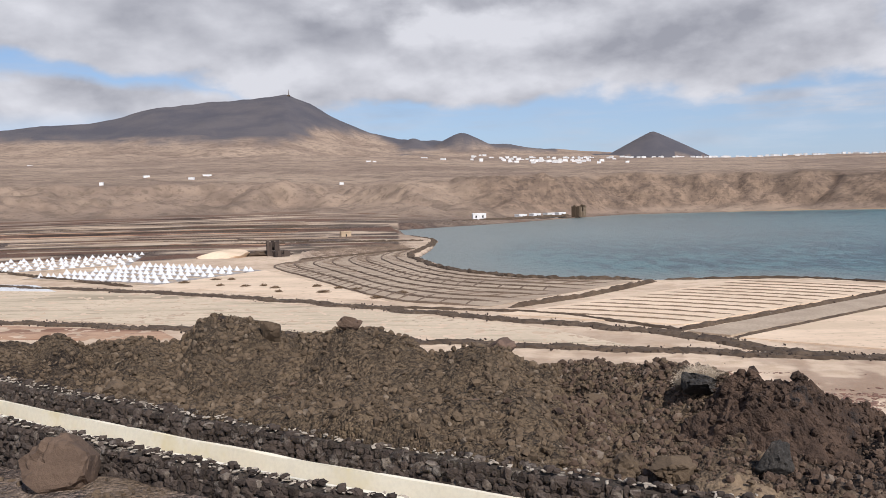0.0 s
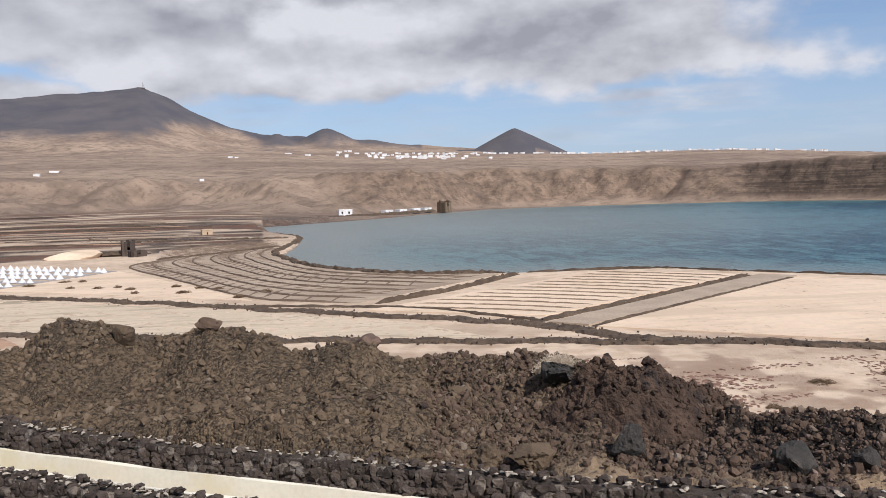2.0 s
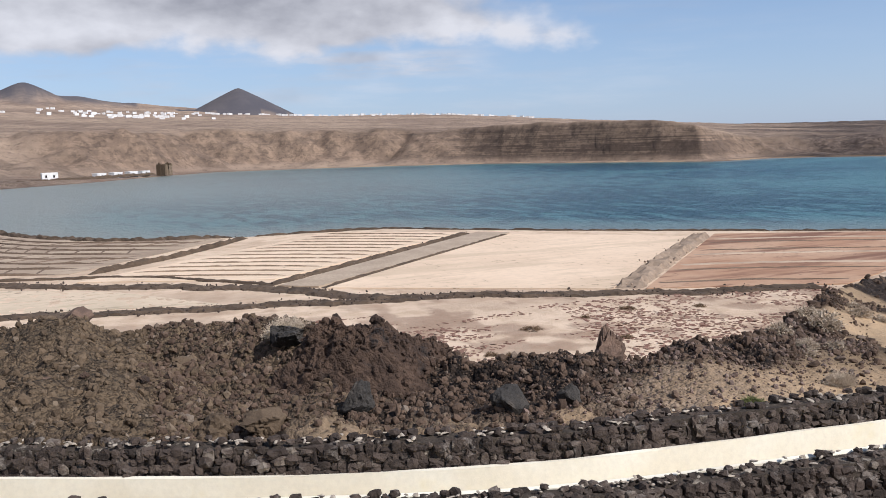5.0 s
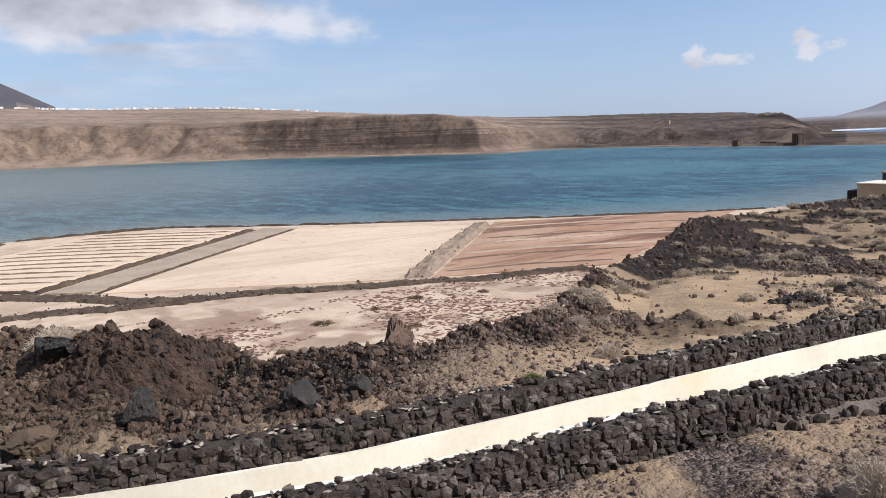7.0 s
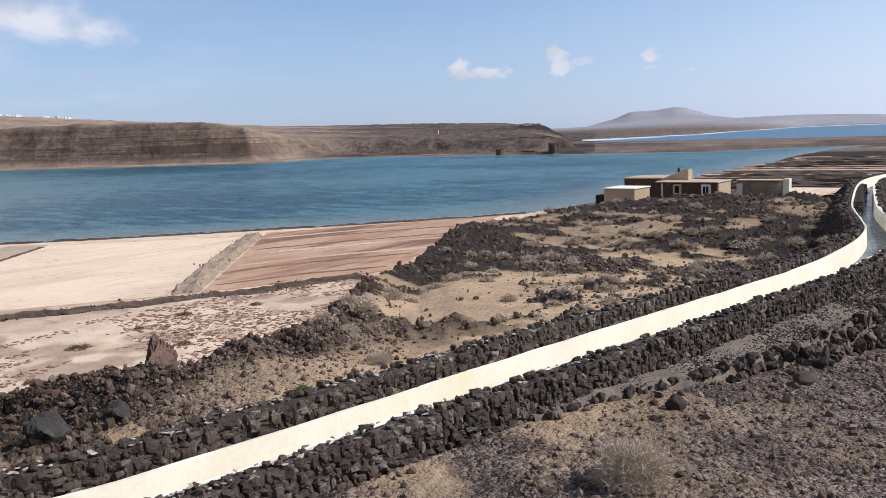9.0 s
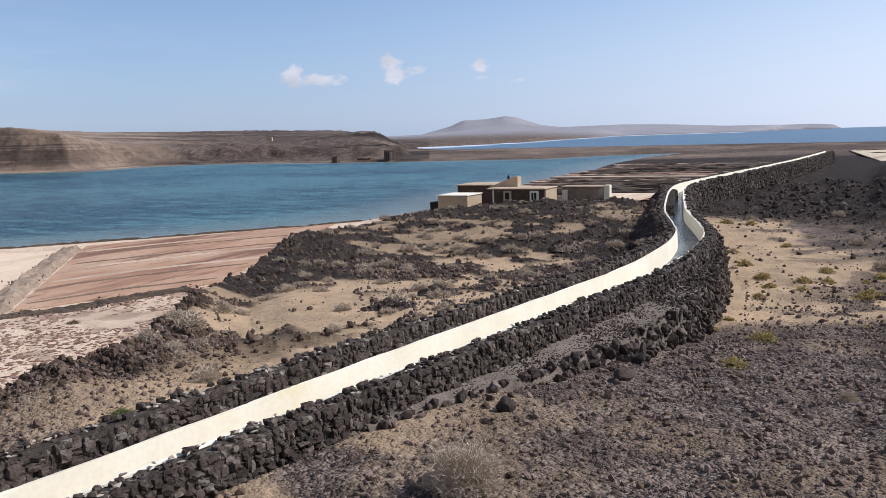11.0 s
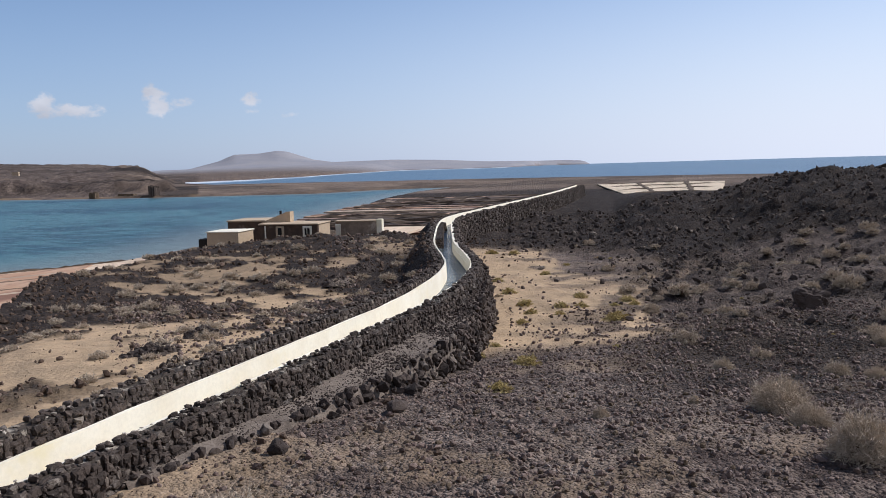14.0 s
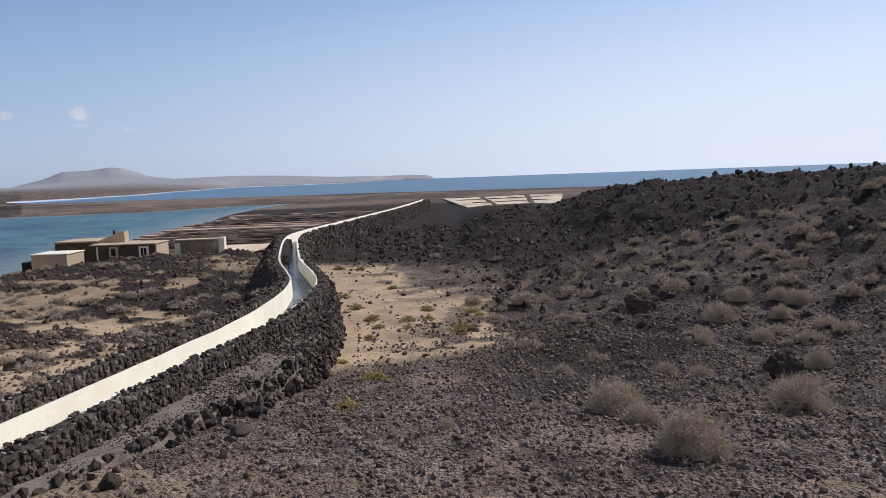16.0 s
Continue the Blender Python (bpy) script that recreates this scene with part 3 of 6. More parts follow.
    z = np.where(on_coast, np.maximum(coast_z + roja, 1), z)
    # lagoon's side of the canal
    br, bz = np.interp(az, bank_az, bank_r), np.interp(az, bank_az, bank_z)
    foot = np.interp(x, [-20, 28, 36, 44, 52, 70], [4.4, 4.05, 3.3, 2.0, 1.4, 1.4])
    gap_r = np.maximum(br - np.interp(az, [-60, 40, 60, 90], [27, 17, 20, 40]), 2)
    along = np.clip(1 - (br - r) / np.maximum(gap_r, 3), 0, 1)
    top = foot + (bz - foot) * smooth(0, 1, along)
    drop = np.interp(az, [-30, 20, 30, 44, 52, 100], [9, 8, 7, 5, 6, 14])
    near_z = np.where(r < br, top, bz + (pans - bz) * smooth(0, drop, r - br))
    on_bank = north & (r < br + drop) & (r < 140)
    z = np.where(on_bank, np.maximum(near_z, pans), z)
    # embankment under the canal
    slope = 3.95 - 1.15 * np.maximum(side - 0.95, 0)
    embank = on_bank & (x > 30) & (x < 95) & (slope > z)
    z = np.where(embank, slope, z)
    # the viewer's side
    hill = np.interp(r, [0, 3, 6, 9, 11.5, 17, 22, 28, 37, 50, 70, 250, 300], [8.4, 8.2, 6.2, 4.0, 3.45, 3.3, 3.12, 2.45, 1.4, 1.0, 1.0, 1.2, 0.6])
    ridge = np.interp(az, [91, 92.2, 93.6, 95.4, 97.2, 100.7, 103.5, 106.7, 112, 114.5, 117.5, 200], [0.000, 0.220, 0.320, 0.400, 0.382, 0.639, 0.747, 0.804, 0.844, 0.843, 0.894, 1.100])
    ridge_r = np.interp(az, [92, 97, 103, 110, 118, 200], [135, 130, 115, 105, 95, 90])
    rise = np.interp(az, [92, 100, 108, 118], [0.05, 0.12, 0.3, 0.5])
    rr = r / ridge_r
    lift = ridge * 8.8 * (rise * smooth(0.28, 0.85, rr) + (1 - rise) * smooth(0.62, 1.0, rr)) * smooth(1.9, 1.05, rr)
    south = ~north & (r < 290)
    z = np.where(south, hill + lift * (az > 90) + 0.35 * smooth(48, 30, az) * smooth(9, 12, r), z)
    z = np.where(d < 0, np.maximum(-1.5, d * 0.25), np.where(d < 3, np.minimum(z, 0.1 + d * 0.35 + 2 * (on_bank | far_mask & (az > 26))), z))
    # covers; cloud shadow and far haze are mixed in as colours too
    c = {k: np.zeros(x.shape) for k in ("inland", "cliff", "shaded_scoria", "sand", "salt", "scrub", "lava", "cinder", "pale", "ledge")}
    c["inland"] = (far_mask & (r > 300)) * smooth(300, 430, r) * smooth(50, 40, az + 20 * wob)
    c["cliff"] = far_mask * smooth(0.03, 0.2, up) * smooth(1.0, 0.9, up) * smooth(-6, 0, az) * 0.9 * smooth(47, 42, az)
    c["lava"] = np.clip((far_mask & (az > 38)) * smooth(40, 48, az + 14 * wob) * (0.12 + 0.55 * smooth(0.42, 0.62, fbm(x, y, 60, 4, 93))) + (right & (r > 250) & ~on_coast) * (0.10 + 0.5 * smooth(0.35, 0.6, fbm(x, y, 45, 4, 91))), 0, 1)
    c["ledge"] = far_mask * smooth(43, 40, az) * smooth(21.5, 25.5, az + 2 * (n1 - 0.5)) * (0.35 + 0.65 * smooth(1.0, 0.5, up)) + far_mask * 0.5 * smooth(0.75, 0.95, up) * smooth(12, 20, az)
    top_z = z_far + 26 * (fbm(x, y, 500, 4, 5) - 0.5) * 4
    # cloud shadow painted on the upper slopes; the cone's dark rock shares this mask
    c["shaded_scoria"] = smooth(205, 262, top_z + 60 * wob + np.interp(az, [-30, -16, -12, -9, -7.5, 3], [0, 30, -30, -10, 60, 60])) * (r > 2200) * (az < 3)
    c["shaded_scoria"] = np.maximum(c["shaded_scoria"], ((np.hypot(x - EYE_X - 3050 * math.sin(radians(9.37)), y - EYE_Y - 3050 * math.cos(radians(9.37))) < 215) & (z_far > 128)) * 1.0)
    # painted haze, growing with distance along the far coast
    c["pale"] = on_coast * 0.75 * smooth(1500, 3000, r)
    flat_zone = north & ~on_bank & (d > 0) & (r < 480) & (az < 62) & (~far_mask | (up < 0.02))
    c["salt"] = flat_zone * smooth(330, 200, r) * (1 - 0.9 * smooth(0, -20, az) * smooth(150, 230, r))
    c["inland"] = np.where(right & (r > 250) & ~on_coast, 0.3 + 0.35 * smooth(0.4, 0.6, n1), c["inland"])
    c["scrub"] = flat_zone * np.clip(smooth(0.45, 0.54, fbm(x, y, 14, 4, 7) * 0.45 + fbm(x, y, 1.6, 3, 9) * 0.57) * 0.5 * smooth(60, 42, y) + 0.5 * smooth(0.55, 0.7, fbm(x, y * 3, 40, 4, 8)) * smooth(180, 260, r), 0, 1)
    lane = fbm(az * 0.9 + r * 0.02, r * 0.55, 6.0, 4, 61)
    old = far_mask & (az < -8) & (up < 0.02) & (r > 170) & (r < 440)
    c["salt"] = np.where(old, smooth(0.52, 0.60, lane) * 0.75, c["salt"])
    c["scrub"] = np.where(old, smooth(0.46, 0.40, lane) * 0.8, c["scrub"])
    c["lava"] = np.where(old, smooth(0.60, 0.66, fbm(az * 0.7, r * 0.6, 5.0, 4, 67)) * 0.8, c["lava"])
    reach = np.interp(az, [20, 32, 44, 48, 52, 60, 80], [30, 3, 1.5, 10, 24, 36, 42])
    edge = smooth(br - reach, br - 0.5 * reach, r + (n1 - 0.5) * 14)
    beach = far_mask & (az > 14) & (d < 9)
    c["sand"] = np.where(beach, smooth(9, 5, d) * 0.8 * smooth(0.35, 0.5, n1), c["sand"])
    heap = smooth(37, 28, az + (n1 - 0.5) * 12)
    patches = smooth(19, 28, r) * smooth(0.495, 0.56, n1 * 0.55 + n2 * 0.45 + 0.10 * edge)
    lava_n = np.clip(np.maximum(np.maximum(heap, edge * (0.35 + 0.65 * smooth(0.41, 0.50, n1 * 0.4 + n2 * 0.6))), patches), 0, 1)
    c["lava"] = np.where(on_bank, lava_n, c["lava"])
    c["cinder"] = np.where(on_bank, heap * smooth(24, 4, az + (n1 - 0.5) * 24) * smooth(0.30, 0.52, n1 * 0.7 + n2 * 0.3 + 0.06), 0)
    c["sand"] = np.where(on_bank, (1 - heap) * np.interp(az, [30, 36, 43, 48], [0.25, 0.4, 0.65, 1.0]), c["sand"])
    c["lava"], c["sand"] = np.where(embank, 0.95, c["lava"]), np.where(embank, 0, c["sand"])
    # shadow of wall and embankment painted on the ground as dark lava
    flank_shade = on_bank * smooth(6.5, 4.5, side + 3 * (n2 - 0.5)) * smooth(37, 43, x) * smooth(80, 66, x)
    c["lava"], c["sand"] = np.maximum(c["lava"], flank_shade * 0.95), c["sand"] * (1 - flank_shade)
    verge = 0.85 * on_bank * smooth(0.5, 0.8, side) * smooth(3.4, 1.6, side) * smooth(0.42, 0.54, n2) * (x < 40) * smooth(-4, 6, x)
    c["sand"] = np.maximum(c["sand"], verge)
    c["lava"], c["cinder"] = c["lava"] * (1 - 0.85 * verge), c["cinder"] * (1 - verge)
    strip = smooth(33, 42, x + 8 * (n1 - 0.5)) * smooth(104, 94, x) * smooth(0.0, 0.25, 1 - np.abs(-side - 6.5 + x * 0.02) / (7.2 + 8 * (n1 - 0.35) + 5 * (n2 - 0.5)))
    strip = np.maximum(strip, smooth(0.50, 0.57, n1 * 0.5 + n2 * 0.5) * smooth(40, 50, x) * smooth(100, 80, x) * smooth(30, 16, -side) * 0.9)
    strip = strip * smooth(0, 5, x - 36 - 0.62 * np.maximum(-side - 3, 0) + 5 * (n2 - 0.5)) * smooth(96, 88, x + 8 * (n1 - 0.5) - side * 0.3)
    strip = strip * (1 - 0.8 * smooth(0.50, 0.57, n1 * 0.3 + n2 * 0.7) * smooth(3, 9, -side))
    strip = np.maximum(strip, 0.42 * smooth(3, 8, x) * smooth(27, 17, x) * smooth(1.2, 2.0, -side) * smooth(6.5, 3.0, -side + (n1 - 0.5) * 4) * smooth(0.36, 0.54, n2))
    c["sand"] = np.where(south, np.clip(strip * 1.2 + smooth(0.56, 0.66, n1 * 0.6 + n2 * 0.4) * 0.3 * smooth(90, 60, r), 0, 1), c["sand"])
    c["lava"] = np.where(south, np.clip(smooth(84, 93, x) * 0.9 * (1 - strip) + smooth(78, 90, r + (n1 - 0.5) * 16) * smooth(88, 91, az) + smooth(0.52, 0.62, n2) * 0.25 * (1 - strip) + smooth(21, 36, r) * smooth(89, 96, az) * (0.40 + 0.5 * smooth(0.45, 0.58, n1)) * (1 - strip), 0, 1), c["lava"])
    # rough lava relief
    rough = np.where(on_bank, lava_n * np.where(az < 46, 1.0, 0.8), np.where(south, 0.35 + 0.9 * c["lava"] * smooth(0.6, 0.85, rr), 0)) * smooth(10, 13, r) * smooth(200, 120, r)
    keep = smooth(0.6, 2.0, np.abs(side + 0.7)) if x.size else 1
    z = z + rough * keep * ((n1 - 0.5) * 1.0 * np.clip(r / 35, 0.4, 2) + (n2 - 0.5) * 0.75 + (n3 - 0.5) * 0.34 + (fbm(x, y, 0.26, 2, 29) - 0.5) * 0.16)
    z = z + np.where(on_bank & (az < 14), keep * smooth(14, 4, az) * smooth(12, 16, r) * ((fbm(x, y, 5.0, 3, 37, 0.45) - 0.5) * 1.7 + (fbm(x, y, 1.7, 2, 38) - 0.5) * 0.5), 0)
    flow = south & (c["lava"] > 0.25) & (r > 40) & (r < 150) & (az > 84)
    if flow.any():
        bx, by = x[flow], y[flow]
        z[flow] += smooth(0.25, 0.7, c["lava"][flow]) * smooth(40, 60, r[flow]) * (0.05 * clods(bx + n3[flow], by, 4.5, 311) + 0.17 * clods(bx, by + 0.6 * n3[flow], 1.9, 312) + 0.26 * clods(bx, by, 0.8, 313))
    broken = on_bank & (az < 47) & (r < 50) & (r > 12)
    if broken.any():
        bx, by = x[broken], y[broken]
        amount = smooth(42, 32, az[broken]) * smooth(0.9, 1.8, np.abs(side[broken] + 0.7)) * (1 - 0.65 * c["cinder"][broken] * smooth(0.40, 0.55, n1[broken]))
        z[broken] += amount * (0.15 * clods(bx + 0.3 * n3[broken], by, 1.3, 301) + 0.20 * clods(bx, by + 0.2 * n3[broken], 0.6, 302) + 0.24 * clods(bx, by, 0.3, 303))
    z = z + 0.45 * np.exp(-((x - 6.9) / 1.9) ** 2 - ((y - 20.5) / 1.4) ** 2)
    z = z + np.where(south, smooth(92, 98, az) * smooth(24, 38, r) * smooth(95, 75, r) * ((fbm(x, y, 8, 3, 141) - 0.5) * 1.9 + (fbm(x, y, 3, 2, 142) - 0.5) * 0.7), 0)
    z = z + np.where((r < 200) & (d > 2), (n3 - 0.5) * 0.08, 0)
    # bed of the canal
    z = np.where((x < 70) & (side * 0.87 < 0.52) & (side * 0.87 > -CANAL_W - 0.35), np.minimum(z, 2.6), z)
    return z, c


def ground_z(x, y):
    return float(land(np.array([float(x)]), np.array([float(y)]))[0][0])


az_steps = np.radians(np.concatenate([np.arange(-40, 126, 0.19), np.arange(128, 318, 4.0)]))
r_steps = np.concatenate([[0.01, 3, 6, 9, 11], 12 * 1.0078 ** np.arange(0, 262), 91.5 * 1.0095 ** np.arange(0, 55), 154 * 1.02 ** np.arange(0, 38), 325 * 1.0042 ** np.arange(0, 155), 621 * 1.022 ** np.arange(0, 96)])
gr, ga = np.meshgrid(r_steps, az_steps, indexing="ij")
gx, gy = EYE_X + gr * np.sin(ga), EYE_Y + gr * np.cos(ga)
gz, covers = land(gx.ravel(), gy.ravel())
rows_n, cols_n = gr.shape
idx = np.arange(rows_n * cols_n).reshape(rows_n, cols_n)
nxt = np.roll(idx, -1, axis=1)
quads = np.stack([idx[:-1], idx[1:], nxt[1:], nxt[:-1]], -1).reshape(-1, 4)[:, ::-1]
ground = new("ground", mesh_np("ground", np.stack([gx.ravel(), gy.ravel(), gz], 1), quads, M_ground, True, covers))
tagged(ground, "volcanic coast of dark lava, tan slopes and dry salt flats", "ground", kind="structure")

# ---------------------------------------------------------------- water


def sheet(name, x0, x1, y0, y1, z, step, mat, label):
    xs, ys = np.arange(x0, x1 + step, step), np.arange(y0, y1 + step, step)
    px, py = np.meshgrid(xs, ys, indexing="ij")
    i = np.arange(px.size).reshape(px.shape)
    q = np.stack([i[:-1, :-1], i[1:, :-1], i[1:, 1:], i[:-1, 1:]], -1).reshape(-1, 4)
    d = shore_distance(px.ravel(), py.ravel())
    shallow = smooth(-22, -1, d) * 0.75 + smooth(190, 0, px.ravel()) * smooth(70, 240, py.ravel()) * 0.75
    ob = new(name, mesh_np(name, np.stack([px.ravel(), py.ravel(), np.full(px.size, z)], 1), q, mat, True, {"shallow": np.clip(shallow, 0, 0.85), "foam": np.zeros(px.size)}))
    return tagged(ob, label, "water", kind="structure")


sheet("lagoon_water", -50, 400, 40, 495, 0.0, 5.0, M_lake, "blue-green lagoon ruffled by small waves")
sa = np.radians(np.arange(56, 176, 0.5))
sr = 400 * 1.03 ** np.arange(0, 86)
pr, pa = np.meshgrid(sr, sa, indexing="ij")
i = np.arange(pr.size).reshape(pr.shape)
q = np.stack([i[:-1, :-1], i[1:, :-1], i[1:, 1:], i[:-1, 1:]], -1).reshape(-1, 4)[:, ::-1]
deg = np.degrees(pa)
coast_line = np.interp(deg, [58, 61, 66, 70, 74, 76, 79, 84], [930, 960, 1060, 1300, 2000, 2700, 2800, 2900])
foam = smooth(130, 40, np.abs(pr - coast_line + 50) / np.maximum(1, pr / 1100)) * (deg < 84) * smooth(0.22, 0.42, value_noise(pr * pa, pr * 0.3, 45, 6))
ob = new("sea_water", mesh_np("sea_water", np.stack([(EYE_X + pr * np.sin(pa)).ravel(), (EYE_Y + pr * np.cos(pa)).ravel(), np.full(pr.size, -0.3)], 1), q, M_sea, True,
                              {"shallow": np.zeros(pr.size), "foam": foam.ravel()}))
tagged(ob, "open blue sea with surf along the far coast", "water", kind="structure")

# ---------------------------------------------------------------- stones and rocks


def rock_shape(seed, detail, rough=0.28, squash=0.8):
    """Vertices and triangles of an angular stone of about 1 m across."""
    bm = bmesh.new()
    bmesh.ops.create_icosphere(bm, subdivisions=detail, radius=0.5)
    off = Vector((seed * 3.7, seed * 1.3, seed * 2.1))
    for v in bm.verts:
        n = noise.noise(v.co * 2.2 + off) + 0.5 * noise.noise(v.co * 5.0 + off) + (0.32 * noise.noise(v.co * 11.0 + off) + 0.2 * noise.noise(v.co * 24.0 + off) if detail > 2 else 0)
        v.co *= 1 + rough * n * 1.6
        v.co.z *= squash
    bmesh.ops.triangulate(bm, faces=bm.faces)
    co = np.array([v.co for v in bm.verts])
    tri = np.array([[v.index for v in f.verts] for f in bm.faces])
    bm.free()
    return co, tri


def cube_stone(seed):
    """A squarish wall stone of 48 triangles."""
    bm = bmesh.new()
    bmesh.ops.create_cube(bm, size=1.0)
    bmesh.ops.subdivide_edges(bm, edges=bm.edges, cuts=1, use_grid_fill=True)
    rng = random.Random(seed)
    for v in bm.verts:
        v.co *= 0.56 / max(0.45, v.co.length) * 0.72 + 0.27
        v.co += Vector([rng.uniform(-0.15, 0.15) for _ in range(3)])
    bmesh.ops.triangulate(bm, faces=bm.faces)
    co = np.array([v.co for v in bm.verts])
    tri = np.array([[v.index for v in f.verts] for f in bm.faces])
    bm.free()
    return co, tri


PEBBLES = [rock_shape(s, 1, 0.34, 0.75) for s in range(10)]
WALLSTONES = [cube_stone(s) for s in range(8)]


def turn_matrices(n, rng, flat=False):
    a, b, c = rng.uniform(0, 2 * np.pi, (3, n))
    if flat:
        b, c = rng.uniform(-0.25, 0.25, (2, n))
    ca, sa, cb, sb, cc, sc = np.cos(a), np.sin(a), np.cos(b), np.sin(b), np.cos(c), np.sin(c)
    rz, ry, rx = np.zeros((n, 3, 3)), np.zeros((n, 3, 3)), np.zeros((n, 3, 3))
    rz[:, 0, 0], rz[:, 0, 1], rz[:, 1, 0], rz[:, 1, 1], rz[:, 2, 2] = ca, -sa, sa, ca, 1
    ry[:, 0, 0], ry[:, 0, 2], ry[:, 2, 0], ry[:, 2, 2], ry[:, 1, 1] = cb, sb, -sb, cb, 1
    rx[:, 1, 1], rx[:, 1, 2], rx[:, 2, 1], rx[:, 2, 2], rx[:, 0, 0] = cc, -sc, sc, cc, 1
    return rz @ ry @ rx


def joined(name, shapes, at, size, mat, rng, flat=False, turns=None):
    """Many stones in one mesh. at: n x 3, size: n x 3."""
    n = len(at)
    turns = turn_matrices(n, rng, flat) if turns is None else turns
    pick = rng.integers(0, len(shapes), n)
    vs, fs, base = [], [], 0
    for k, (co, tri) in enumerate(shapes):
        w = np.nonzero(pick == k)[0]
        if not len(w):
            continue
        local = co[None] * size[w][:, None, :]
        v = np.einsum("nij,nkj->nki", turns[w], local) + at[w][:, None, :]
        vs.append(v.reshape(-1, 3))
        fs.append((tri[None] + base + (np.arange(len(w)) * len(co))[:, None, None]).reshape(-1, 3))
        base += len(w) * len(co)
    return mesh_np(name, np.vstack(vs), np.vstack(fs), mat)


# ---------------------------------------------------------------- canal
tangent = np.gradient(CANAL_LINE, axis=0)
tangent /= np.linalg.norm(tangent, axis=1)[:, None]
normal = np.stack([tangent[:, 1], -tangent[:, 0]], 1)          # towards the viewer's side
along_s = np.arange(len(CANAL_LINE)) * 0.5


def offset_line(o):
    return CANAL_LINE + normal * np.asarray(o)[..., None] if np.ndim(o) else CANAL_LINE + normal * o


def extruded(name, profile, mat, rows=None, wob=0.0, smooth_shade=False):
    """profile: pairs of offset and height, each a number or one value for each row of the canal's line."""
    rows = slice(None) if rows is None else rows
    n = len(CANAL_LINE[rows])
    cols = []
    for k, (o, z) in enumerate(profile):
        o = np.broadcast_to(np.asarray(o, float), len(CANAL_LINE))[rows]
        z = np.broadcast_to(np.asarray(z, float), len(CANAL_LINE))[rows]
        w = wob * (value_noise(along_s[rows] + 40 * k, along_s[rows] * 0, 1.3, k) - 0.5)
        cols.append(np.column_stack([CANAL_LINE[rows] + normal[rows] * (o + w * 0.6)[:, None], z + w]))
    v = np.stack(cols, 1).reshape(-1, 3)
    m = len(profile)
    i = np.arange(n * m).reshape(n, m)
    q = np.stack([i[:-1, :-1], i[:-1, 1:], i[1:, 1:], i[1:, :-1]], -1).reshape(-1, 4)
    return mesh_np(name, v, q, mat, smooth_shade)


lx = CANAL_LINE[:, 0]
W, Z = CANAL_W, CANAL_Z
lip_far = np.interp(lx, [30, 40, 48, 58, 75], [0.12, 0.10, 0.08, 0.08, 0.12])
inner = np.interp(lx, [-16, 4, 9, 15, 20, 25, 33, 40, 60, 75, 90], [0.86, 0.80, 0.95, 1.04, 1.15, 1.22, 1.28, 1.5, 1.55, 1.4, 1.25])       # width between the two edges
lip_near = np.interp(lx, [30, 48], [0.10, 0.28])
canal = tagged(new("canal", extruded("canal", [(-lip_far - 0.02, Z - 1.6), (-lip_far, Z), (0, Z + 0.01), (0.08, Z - 1.2), (inner - 0.08, Z - 1.2), (inner, Z - 0.04), (inner + lip_near, Z - 0.05), (inner + lip_near + 0.02, Z - 1.6)], M_plaster, wob=0.05)),
               "lime-plastered open water channel, cream white inside", "canal", kind="structure")
wet = (lx > 40) & (lx < 215)
level = np.interp(lx, [40, 50, 66], [Z - 1.12, Z - 1.0, Z - 0.95])
rows = slice(int(np.argmax(wet)), int(len(lx) - np.argmax(wet[::-1])))
M_canal_water = water_material((0.10, 0.125, 0.14), (0.20, 0.22, 0.22), 3.0, 0.2, 0.15)
tagged(new("canal_water", extruded("canal_water", [(0.02, level), (inner - 0.02, level)], M_canal_water, rows)), "shallow rippled water in the channel", "water", kind="structure")

rng = np.random.default_rng(5)
rim = np.interp(lx, [-40, 20, 34, 45, 50], [0.50, 0.42, 0.28, 0.10, -0.06])           # stone rim on the lagoon side
foot_far = land(*(CANAL_LINE - normal).T)[0]
foot_near = land(*(CANAL_LINE + normal * 2.6).T)[0]


